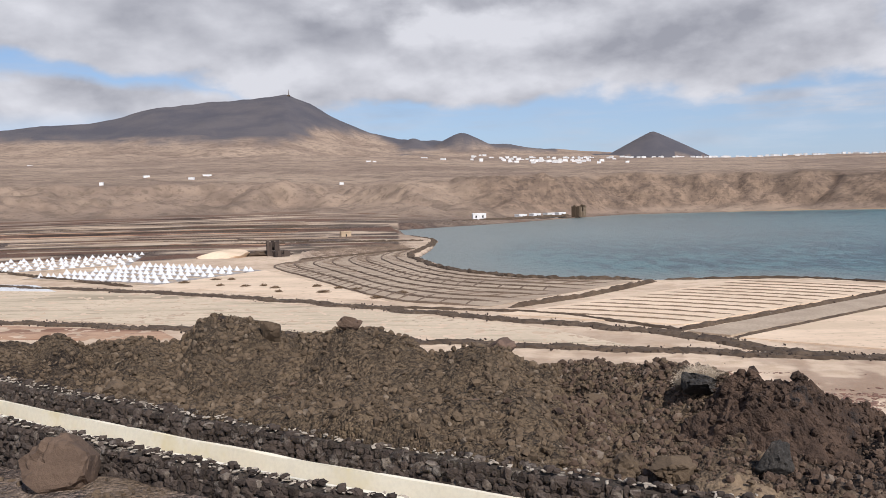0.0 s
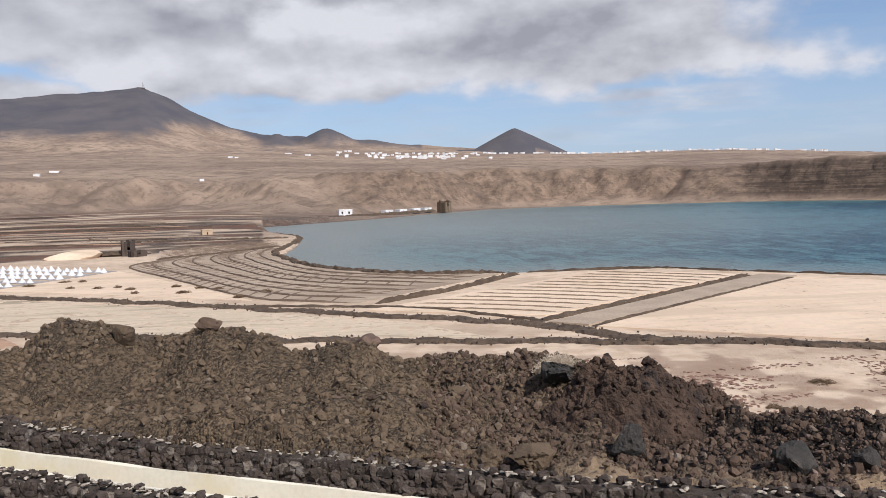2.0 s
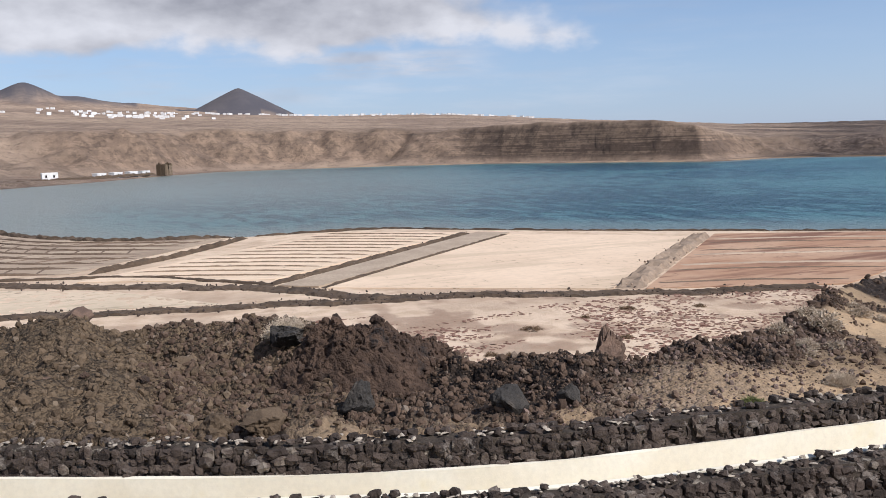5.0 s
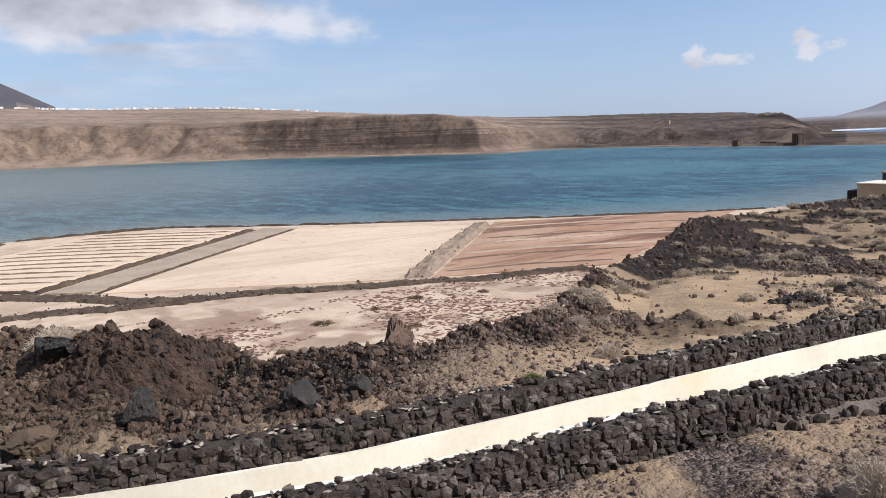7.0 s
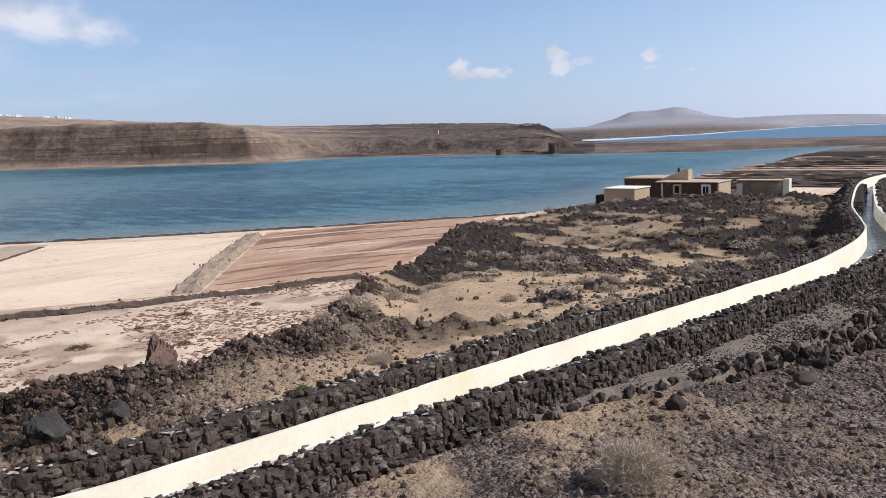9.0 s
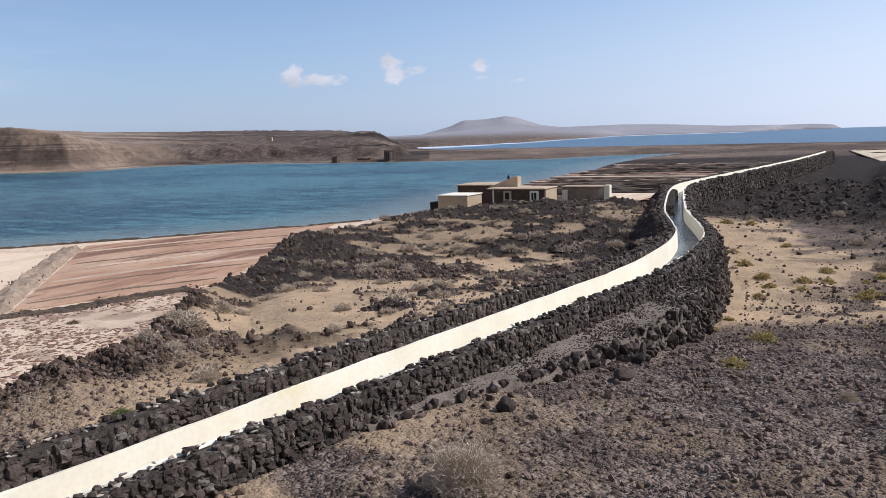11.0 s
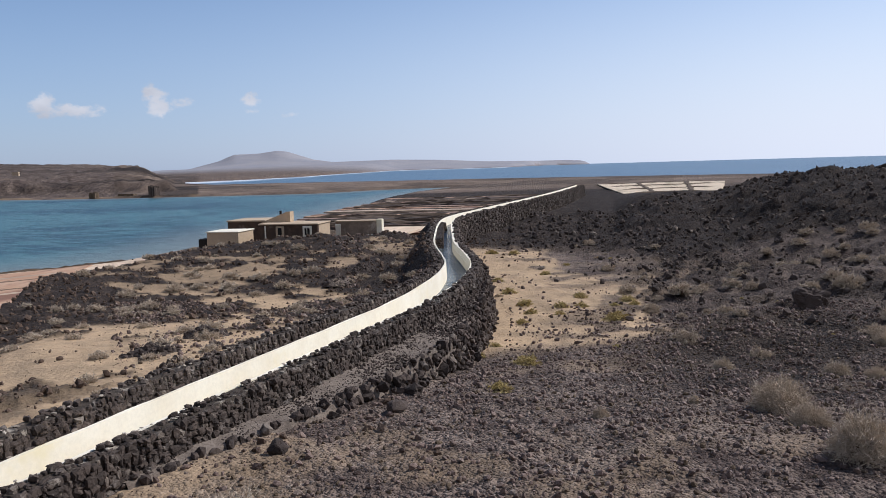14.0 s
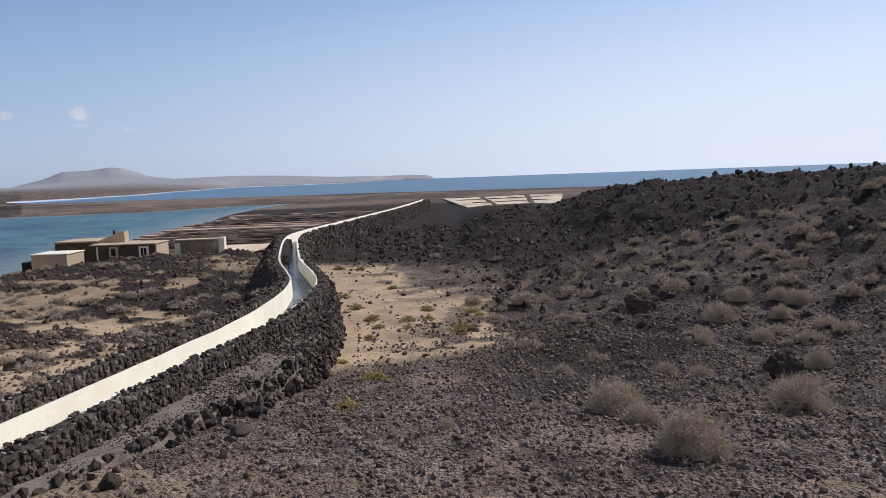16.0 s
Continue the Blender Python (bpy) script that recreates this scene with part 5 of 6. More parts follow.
HEADLAND = [(33.0, 14.9, 0.7), (28.3, 11.2, 0.45), (45.3, 15.8, 0.64), (26.2, 15.6, 0.46), (26.0, 13.6, 0.44), (29.7, 14.7, 0.33), (46.9, 27.3, 0.73), (42.0, 26.2, 0.67), (43.4, 23.7, 0.8), (51.6, 26.6, 0.9),
            (36.7, 24.8, 0.6), (31.4, 20.1, 0.5), (31.4, 21.9, 0.45), (29.7, 21.7, 0.49), (25.6, 19.8, 0.43), (17.8, 15.5, 0.32), (53.4, 25.8, 0.8), (52.8, 23.4, 0.77), (52.9, 19.6, 0.75), (55.0, 16.7, 0.8),
            (18.9, 15.7, 0.37), (21.6, 12.6, 0.25), (57.5, 25.5, 0.9), (56.9, 23.0, 0.8), (38.4, 22.7, 0.45), (40.5, 20.8, 0.6), (34.9, 19.0, 0.5), (35.2, 22.3, 0.45)]
for k, (x, y, r) in enumerate(HEADLAND):
    shrub(x, y, r, r * 0.85, GREY_FAR, k, "rounded dry grey shrub on the sandy headland", "shrubs on the headland")
shrub(13.6, 13.1, 0.36, 0.34, [shrub_meshes(9, M_leaf)], 0, "small green shrub beside the stone rim", "")
shrub(16.8, 13.6, 0.46, 0.5, GREY, 1, "dry grey shrub beside the stone rim", "shrubs by the rim")
shrub(18.3, 16.1, 0.4, 0.3, GREY, 2, "low dry grey shrub on the slope", "shrubs by the rim")
shrub(5.3, 21.9, 0.85, 0.7, GREY, 4, "dry grey shrub behind the boulder", "shrubs on the lava heap")
shrub(7.6, 22.2, 0.8, 0.8, GREY, 5, "dry grey shrub on the lava heap", "shrubs on the lava heap")
g = np.random.default_rng(12)
placed = 0
while placed < 70:
    a, r = g.uniform(93, 121), g.uniform(40, 84)
    x, y = EYE_X + r * math.sin(radians(a)), EYE_Y + r * math.cos(radians(a))
    if r > 62 + (a - 90) * 0.9 or g.uniform() > (a - 84) / 30 or not clear_of_canal(np.array([x]), np.array([y]))[0]:
        continue
    s = g.uniform(0.4, 0.95)
    shrub(x, y, s, s * 0.95, GREY_FAR, placed, "rounded dry grey shrub on dark lava gravel", "shrubs on the lava slope")
    placed += 1
placed = 0
while placed < 78:
    a, r = g.uniform(42, 84), g.uniform(24, 88)
    x, y = EYE_X + r * math.sin(radians(a)), EYE_Y + r * math.cos(radians(a))
    br = float(np.interp(a, bank_az, bank_r))
    if r > br + 1 or y < canal_y(x) + 1.5 or (g.uniform() > 0.35 and r < br * 0.55):
        continue
    s = g.uniform(0.38, 0.82)
    shrub(x, y, s, s * 0.85, GREY_FAR, placed, "small dry grey shrub on the lava headland", "shrubs on the headland")
    placed += 1
placed = 0
while placed < 22:
    x = g.uniform(38, 90)
    y = canal_y(x) - g.uniform(3.2, 20)
    s = g.uniform(0.2, 0.5)
    shrub(x, y, s, s * 0.7, GREEN_FAR if g.uniform() < 0.4 else GREY_FAR, placed, "low dry tuft on pale sand", "tufts on the sand strip")
    placed += 1
for k, (x, y, r) in enumerate([(21.5, 37.5, 0.8), (24.7, 33.5, 0.5), (17.2, 33.6, 0.45), (17.9, 33.0, 0.35), (29, 39.5, 0.7), (33, 38, 0.5), (12, 41, 0.6), (25.5, 38.6, 0.35)]):
    shrub(x, y, r, 0.34, BROWN, k, "flat brown saltbush on the pale flat", "bushes on the salt flat")
# tufts too many to count on the flat before the dike
x, y, r, g2 = scatter(26000, 2, 48, 26, 60, 15, 1.0)
zf, cf = land(x, y)
dens = smooth(0.39, 0.49, fbm(x, y, 7, 3, 77) * 0.6 + fbm(x * 0.3, y, 1.3, 3, 78) * 0.4)
keep = (g2.uniform(0, 1, len(x)) < dens * 0.8) & (cf["salt"] > 0.5) & (y < 48 - 0.18 * x)
x, y, zf = x[keep], y[keep], zf[keep]
s = g2.uniform(0.10, 0.42, len(x)) ** 1.3
ob = new("saltbush_tufts", joined("saltbush_tufts", PEBBLES, np.column_stack([x, y, zf + 0.01]), s[:, None] * np.column_stack([g2.uniform(0.8, 1.6, len(x)), g2.uniform(0.7, 1.2, len(x)), g2.uniform(0.16, 0.3, len(x))]), M_tuft, g2, flat=True))
tagged(ob, "low reddish-brown tufts dotted over the pale flat", "tufts", kind="stuff")
for k in range(16):
    x, y = -47 + k * 2.3 + g.uniform(-2, 2), 112 - k * 1.8 + g.uniform(-5, 5)
    shrub(x, y, g.uniform(0.6, 1.1), g.uniform(0.4, 0.6), BROWN, k, "low brown bush on pale sand", "bushes by the salt field")

# ---------------------------------------------------------------- salt pans


def slab(name, corners, z, mat, label, category="salt pan", group="", furrow=0.0, rows_n=0, kind=""):
    """A flat pan over four or more corners, with raised furrow lines across it from the first side to the third."""
    bm = bmesh.new()
    top = [bm.verts.new((x, y, z)) for x, y in corners]
    low = [bm.verts.new((x, y, z - 0.25)) for x, y in corners]
    face = bm.faces.new(top)
    for a, b, c, d in zip(top, top[1:] + top[:1], low[1:] + low[:1], low):
        bm.faces.new((a, d, c, b))
    bmesh.ops.recalc_face_normals(bm, faces=bm.faces)
    ob = part(name, bm, mat)
    return tagged(ob, label, category, group, kind)


def bank(name, points, width, height, mat, label, z=0.3, category="dike", group="", parent=None, seed=0, step=0.6, stones=0, stone_mat=None):
    """A low uneven earth or stone bank along a line."""
    line = spline(points, step)
    line = line + (value_noise(line[:, 0], line[:, 1], 3.0, seed)[:, None] - 0.5) * width * 0.5
    t = np.gradient(line, axis=0)
    t /= np.linalg.norm(t, axis=1)[:, None]
    nn = np.stack([t[:, 1], -t[:, 0]], 1)
    ends = np.clip(np.minimum(np.arange(len(line)), len(line) - 1 - np.arange(len(line))) / 2.0, 0, 1)
    prof = ((-0.5, -0.15), (-0.40, 0.40), (-0.27, 0.85), (0.0, 0.85), (0.27, 0.85), (0.40, 0.40), (0.5, -0.15))
    n, m = len(line), len(prof)
    v = np.zeros((n, m, 3))
    g = np.random.default_rng(seed + n)
    for k, (o, h) in enumerate(prof):
        w = g.uniform(-0.10, 0.10, n)
        v[:, k, :2] = line + nn * (o * width * (1 + w))[:, None]
        v[:, k, 2] = z - 0.1 * height + height * (h + (h > 0) * g.uniform(-0.4, 0.4, n)) * ends
    i = np.arange(n * m).reshape(n, m)
    q = np.stack([i[:-1, :-1], i[:-1, 1:], i[1:, 1:], i[1:, :-1]], -1).reshape(-1, 4)
    ob = new(name, mesh_np(name, v.reshape(-1, 3), q, mat))
    if parent is not None:
        ob.parent = parent
    else:
        tagged(ob, label, category, group)
    if stones:
        k = int(n * step * stones)
        at = line[g.integers(0, n, k)] + g.normal(size=(k, 2)) * width * 0.28
        s = 0.05 + 0.17 * g.uniform(0, 1, k) ** 2
        st = new("loose_rubble", joined("loose_rubble", PEBBLES, np.column_stack([at, z + height * 0.55 * np.ones(k)]), s[:, None] * g.uniform(0.7, 1.2, (k, 3)), stone_mat or M_stone, g))
        tagged(st, kind="stuff")
        st.parent = ob if parent is None else parent
    return ob


def quad_point(c, u, v):
    a, b, cc, d = (np.array(p, float) for p in c)
    return (a * (1 - u) + b * u) * (1 - v) + (d * (1 - u) + cc * u) * v


M_ridge = mottled("pan_ridge_earth", (0.20, 0.145, 0.105), (0.14, 0.10, 0.072), 0.5, 4.0, 0.95, 0.03)
M_furrow = mottled("furrow_earth", (0.30, 0.22, 0.15), (0.20, 0.145, 0.10), 0.9, 4.0, 0.95, 0.03)
PANS = "salt pans by the lagoon"
CREAM = [(15.5, 56.5), (32, 45.5), (56.5, 67), (42.5, 81)]
RED = [(34, 44.5), (46, 39), (83, 53.5), (59.5, 67.5)]
TAN = [(13, 62.5), (39, 85.5), (26.5, 96), (-1, 70)]
slab("salt_pan", CREAM, 0.42, M_cream, "wide dry pan with a smooth cream crust", group=PANS)
red_pan = slab("salt_pan", RED, 0.42, M_red, "dry pan of rust-red mud in stripes", group=PANS)
tan_pan = slab("salt_pan", TAN, 0.42, M_cream, "dry cream pan crossed by thin furrows", group=PANS)
for k in range(13):
    v = 0.06 + k * 0.073
    a, b = quad_point(TAN, v, 0.02), quad_point(TAN, v, 0.98)
    bank("furrow", [a, (a + b) / 2 + 0.3, b], 0.28, 0.10, M_furrow, "thin dark furrow ridge across a dry pan", 0.42, "furrow", "furrows of the tan pan", parent=tan_pan, seed=k)
for k in range(11):
    u = 0.06 + k * 0.088
    a, b = quad_point(RED, 0.02, u), quad_point(RED, 0.98, u)
    if k % 3 != 1:
        bank("furrow", [a, (a + b) / 2 + 0.4, b], 0.8 if k % 2 else 0.35, 0.07, M_mud if k % 2 else M_ridge, "low furrow ridge across the rust-red pan", 0.42, "furrow", "furrows of the red pan", parent=red_pan, seed=k)
slab("track", [(12.5, 59), (15, 57), (43, 81.5), (40.5, 84.5)], 0.5, M_track, "straight dirt track between two pans", "road", kind="structure")
bank("dike", [(11.8, 59.8), (25, 71.5), (39.6, 85)], 0.8, 0.22, M_bank, "dark earth dike beside the dirt track", 0.4, group="dikes", stones=2)
bank("dike", [(15.2, 56.6), (29, 69), (42.8, 81.2)], 0.45, 0.14, M_bank, "low dark dike beside the dirt track", 0.4, group="dikes", seed=4)
M_palestone = mottled("pale_rubble", (0.33, 0.25, 0.18), (0.22, 0.165, 0.12), 1.2, 8.0, 0.95, 0.03, random_amount=0.4)
bank("dike", [(32.8, 45), (45, 56), (57.5, 67)], 2.0, 0.55, M_palestone, "pale rubble dike between the cream and red pans", 0.35, group="dikes", stones=6, stone_mat=M_palestone)
bank("dike", [(-75, 79), (-46, 70), (-28, 64.5), (-6, 57), (7, 53), (21, 49), (32, 44), (38, 41), (44, 38.5)], 2.1, 0.24, M_bank, "long dark earth dike across the salt flat", 0.3, group="dikes", stones=22, step=0.4)
bank("dike", [(-90, 114), (-68, 105), (-40, 92.5), (-10, 74), (4, 64), (12, 58), (16, 52.5), (20, 49.6)], 2.3, 0.24, M_bank, "dark earth dike with scattered stones on the flat", 0.3, group="dikes", seed=2, stones=16, step=0.4)
bank("dike", [(-12, 76.5), (-3, 73), (4, 69.5), (12.5, 60)], 0.8, 0.18, M_bank, "low dark dike at the corner of the pans", 0.35, group="dikes", seed=3)
bank("dike", [(-95, 139), (-70, 118), (-48, 101)], 0.9, 0.35, M_bank, "low dark dike by the salt field", 0.35, group="dikes", seed=6)
bank("shore_bank", [(17, 97.2), (27, 98.3), (34, 96), (44, 85.8), (61, 70.8), (80, 56.3), (88, 51.5)], 1.0, 0.32, M_bank, "line of dark stones along the lagoon shore", 0.2, "dike", "shore banks", stones=4)
bank("shore_bank", [(-33.5, 247), (-20.5, 212), (-18.5, 172), (-18.5, 150), (-10.5, 122.5), (-3, 109), (2.5, 102.8), (16, 97.3)], 1.5, 0.55, M_bank, "dark stone bank edging the lagoon", 0.2, "dike", "shore banks", seed=8, stones=3)
bank("dike", [(0, 74.5), (8, 83), (16.5, 96)], 0.9, 0.45, M_bank, "dark dike between two fields of pans", 0.35, group="dikes", seed=9)

# herringbone field of small pans
WEST = spline([(-38, 143), (-38, 130), (-27, 109), (-12, 82.5), (-1, 75)], 1.0)
EAST = spline([(-18.5, 172), (-18.5, 150), (-10.5, 122), (-3, 108.5), (15, 96)], 1.0)


def fan(u, v):
    """u: from the field's inland edge to the shore, v: along it."""
    a = WEST[min(int(v * (len(WEST) - 1)), len(WEST) - 1)]
    b = EAST[min(int(v * (len(EAST) - 1)), len(EAST) - 1)]
    return a * (1 - u) + b * u


fan_floor = [tuple(fan(0.0, v)) for v in np.linspace(0, 1, 14)] + [tuple(fan(1.0, v)) for v in np.linspace(1, 0, 14)]
M_fan = pan_material("herringbone_mud", (0.37, 0.285, 0.205), (0.44, 0.345, 0.25), (0.27, 0.20, 0.145), (0.17, 0.12, 0.085), 30, 0.7)
slab("salt_pan", fan_floor, 0.38, M_fan, "field of small brown pans in a herringbone pattern", group=PANS)
field = thing("pan_ridges", (*fan(0.5, 0.5), 0), "dark low ridges dividing the herringbone pans", "ridges")
for k in range(9):
    u = k / 8
    bank("ridge", [fan(u, v) - fan(0.5, 0.5) for v in np.linspace(0.0 if k % 2 else 0.02, 1, 9)], 0.34, 0.16, M_ridge, "", 0.38, parent=field, seed=k, step=1.5)
for k in range(27):
    v0 = k / 27
    for j in range(4):
        u0, u1 = j / 4, (j + 1) / 4
        lean = 0.035 if j % 2 else -0.035
        a, b = fan(u0, min(max(v0, 0), 1)), fan(u1, min(max(v0 + lean, 0), 1))
        bank("ridge", [a - fan(0.5, 0.5), (a + b) / 2 - fan(0.5, 0.5), b - fan(0.5, 0.5)], 0.22, 0.13, M_ridge, "", 0.38, parent=field, seed=k + 50, step=1.5)
# pans north of the herringbone
NORTH = [(-38, 145), (-20, 174), (-22, 203), (-52, 205)]
slab("salt_pan", NORTH, 0.4, M_mud, "field of brown pans by the lagoon's corner", group=PANS)
field2 = thing("pan_ridges", (-33, 180, 0), "dark low ridges dividing slanting pans", "ridges")
off = np.array([-33, 180])
for k in range(16):
    a, b = quad_point(NORTH, 0.0, k / 15), quad_point(NORTH, 1.0, min(1, k / 15 + 0.12))
    bank("ridge", [a - off, (a + b) / 2 - off, b - off], 0.36, 0.15, M_ridge, "", 0.4, parent=field2, seed=k + 90, step=2)
bank("ridge", [np.array(p) - off for p in [(-38, 144.5), (-28, 158), (-20, 173)]], 0.9, 0.3, M_bank, "", 0.4, parent=field2, seed=3)
bank("dike", [(-90, 222), (-52, 206), (-36, 204.5), (-21, 205)], 2.0, 0.6, M_bank, "dark stone dike before the far pans", 0.4, group="dikes", seed=12, stones=2)
FAR = [(-58, 216), (-24, 212), (-34, 246), (-82, 262)]
far_pan = slab("salt_pan", FAR, 0.5, M_cream, "pale far pans divided by dark lines", group=PANS)
for k in range(13):
    a, b = quad_point(FAR, k / 12, 0.02), quad_point(FAR, k / 12, 0.98)
    bank("furrow", [a, (a + b) / 2, b], 0.7, 0.2, M_bank, "dark dividing ridge of a far pan", 0.5, "furrow", "ridges of the far pans", parent=far_pan, seed=k, step=2)
slab("salt_pan", [(-66, 99.5), (-56, 97), (-64, 106), (-78, 110)], 0.42, M_salt, "narrow pan white with fresh salt", group=PANS)
slab("salt_pan", [(-74, 93), (-60, 92), (-66, 96), (-80, 99)], 0.42, M_salt, "narrow pan white with fresh salt", group=PANS)
slab("salt_pan", [(-66, 78), (-38, 70), (-18, 62.5), (8, 54), (2, 63), (-12, 73.5), (-40, 91), (-66, 102)], 0.36, M_flat, "broad dry flat with a cream crust and olive stains", group=PANS)
slab("salt_pan", [(-68, 75), (-46, 68.5), (-28, 63.5), (-24, 58), (-50, 62), (-66, 66)], 0.36, M_red, "small reddish pan beside the dike", group=PANS)
slab("salt_pan", [(-46, 101), (-38, 97), (-12, 80.5), (-14, 84), (-28, 108), (-38, 124)], 0.37, M_cream, "pale sandy ground beside the salt field", group=PANS)

# long strips of old pans inland
M_strip = pan_material("old_pan_mud", (0.27, 0.20, 0.145), (0.36, 0.275, 0.20), (0.17, 0.12, 0.09), (0.10, 0.075, 0.055), 20, 0.8)
STRIP = [M_strip, M_bank, M_red, M_mud, M_bank, M_strip, M_strip, M_bank]
g = np.random.default_rng(31)
for k in range(24):
    r = 196 * 1.024 ** k
    a0, a1 = -36 + g.uniform(0, 5), -14 + g.uniform(-4, 3.5)
    if k % 3 == 2:
        a0 = a0 + 8
    az = np.radians(np.linspace(a0, a1, 21))
    rr = r * (1 + 0.10 * np.linspace(1, 0, 21)) + g.uniform(-2, 2)
    pts = np.column_stack([EYE_X + rr * np.sin(az), EYE_Y + rr * np.cos(az)])
    wd = r * g.uniform(0.003, 0.012)
    v = np.concatenate([np.column_stack([pts * (1 - wd / r * 0.5), land(*(pts * (1 - wd / r * 0.5)).T)[0] + 0.15]), np.column_stack([pts * (1 + wd / r * 0.5), land(*(pts * (1 + wd / r * 0.5)).T)[0] + 0.15])])
    i = np.arange(42).reshape(2, 21)
    q = np.stack([i[:-1, :-1], i[:-1, 1:], i[1:, 1:], i[1:, :-1]], -1).reshape(-1, 4)
    low = v.copy()
    low[:, 2] -= 0.6
    sides = np.stack([i[0, :-1], i[0, :-1] + 42, i[0, 1:] + 42, i[0, 1:]], -1)
    mat = STRIP[(k * 5 + k // 8) % len(STRIP)]
    tagged(new("pan_strip", mesh_np("pan_strip", np.vstack([v, low]), np.vstack([q[:, ::-1], sides]), mat)),
           {M_strip: "long strip of brown old salt pan", M_bank: "long dark bank between old pans", M_red: "long strip of reddish old pan", M_mud: "long strip of pale dry pan"}[mat], "pan strip", "strips of old pans")

# ---------------------------------------------------------------- heaps of salt
bm = bmesh.new()
bmesh.ops.create_cone(bm, cap_ends=True, segments=7, radius1=0.52, radius2=0.05, depth=0.75)
for v in bm.verts:
    v.co.z += 0.375
    v.co += Vector([random.uniform(-0.04, 0.04) for _ in range(3)])
heap_me = bpy.data.meshes.new("salt_heap")
bm.to_mesh(heap_me)
bm.free()
heap_me.materials.append(M_salt)
HEAPS = "heaps of harvested salt"
M_saltfloor = mottled("salty_floor", (0.42, 0.39, 0.36), (0.26, 0.235, 0.215), 0.3, 2.0, 0.8, 0.01, stain=(0.60, 0.59, 0.58))
for corners, nu, nv in (([(-46, 103), (-72, 116), (-63, 140), (-38, 124)], 18, 5), ([(-84, 124), (-68, 142), (-80, 176), (-108, 152)], 14, 6)):
    slab("salt_pan", corners, 0.42, M_saltfloor, "pan floor crusted with wet salt", group=PANS)
    for b in range(nv):
        for a in range(nu):
            p = quad_point(corners, (a + 0.3 + 0.4 * (b % 2)) / nu, (b + 0.5) / nv) + np.array([random.uniform(-0.15, 0.15), random.uniform(-0.15, 0.15)])
            ob = new("salt_heap", heap_me)
            s = random.uniform(0.75, 0.95)
            ob.matrix_basis = Matrix.LocRotScale((p[0], p[1], 0.42), Euler((0, 0, random.uniform(0, 6))), (s * 1.2, s * 1.2, s * random.uniform(0.95, 1.2)))
            tagged(ob, "small pointed heap of white salt on a pan", "salt heap", HEAPS)
        p0, p1 = quad_point(corners, 0.0, b / nv), quad_point(corners, 1.0, b / nv)
        bank("furrow", [p0, (p0 + p1) / 2, p1], 0.7, 0.15, M_track, "narrow path between rows of salt heaps", 0.42, "path", "paths of the salt field", seed=b)
ob = boulder((-56, 158, 0.3), (12, 9, 3.2), 44, M_cream, "broad tan mound of raw salt and sand", 0, 0.45, 4, 0.12)
ob["category"], ob["group"] = "mound", "mounds"

# ---------------------------------------------------------------- buildings


def wall_box(bm, x0, x1, y0, y1, z0, z1):
    add_box(bm, x0, x1, y0, y1, z0, z1, 0.04)


def ruin(name, at, size, label, category, mat=M_stone_warm, seed=0):
    """A roofless stone building with walls of uneven height and an opening."""
    t = thing(name, at, label, category, rz=seed * 7)
    sx, sy, sz = size
    g = random.Random(seed)
    for x0, x1, y0, y1 in ((-sx / 2, sx / 2, -sy / 2, -sy / 2 + 0.5), (-sx / 2, sx / 2, sy / 2 - 0.5, sy / 2), (-sx / 2, -sx / 2 + 0.5, -sy / 2 + 0.5, sy / 2 - 0.5), (sx / 2 - 0.5, sx / 2, -sy / 2 + 0.5, sy / 2 - 0.5)):
        bm = bmesh.new()
        n = 5
        for k in range(n):
            a, b = k / n, (k + 1) / n
            top = sz * g.uniform(0.72, 1.0)
            if x1 - x0 > y1 - y0:
                add_box(bm, x0 + (x1 - x0) * a, x0 + (x1 - x0) * b, y0, y1, -0.6, top if k != 2 or y0 > 0 else top * 0.45, 0.03, 0.03)
            else:
                add_box(bm, x0, x1, y0 + (y1 - y0) * a, y0 + (y1 - y0) * b, -0.6, top, 0.03, 0.03)
        part("wall", bm, mat, t)
    return t


def simple_house(name, at, size, rz, wall_mat, label, category, group="", openings=2):
    """A small flat-roofed house: walls, a parapet, dark windows and a door."""
    t = thing(name, at, label, category, group, rz)
    sx, sy, sz = size
    bm = bmesh.new()
    add_box(bm, -sx / 2, sx / 2, -sy / 2, sy / 2, -1.0, sz, 0.05)
    part("body", bm, wall_mat, t)
    bm = bmesh.new()
    add_box(bm, -sx / 2 - 0.08, sx / 2 + 0.08, -sy / 2 - 0.08, -sy / 2 + 0.15, sz, sz + 0.35)
    add_box(bm, -sx / 2 - 0.08, sx / 2 + 0.08, sy / 2 - 0.15, sy / 2 + 0.08, sz, sz + 0.35)
    add_box(bm, -sx / 2 - 0.08, -sx / 2 + 0.15, -sy / 2 + 0.15, sy / 2 - 0.15, sz, sz + 0.35)
    add_box(bm, sx / 2 - 0.15, sx / 2 + 0.08, -sy / 2 + 0.15, sy / 2 - 0.15, sz, sz + 0.35)
    part("parapet", bm, wall_mat, t)
    for k in range(openings):
        x = -sx / 2 + sx * (k + 0.5) / openings
        bm = bmesh.new()
        add_box(bm, x - sx * 0.06, x + sx * 0.06, -sy / 2 - 0.04, -sy / 2 + 0.1, sz * 0.35, sz * 0.75)
        part("window", bm, M_dark, t)
    return t


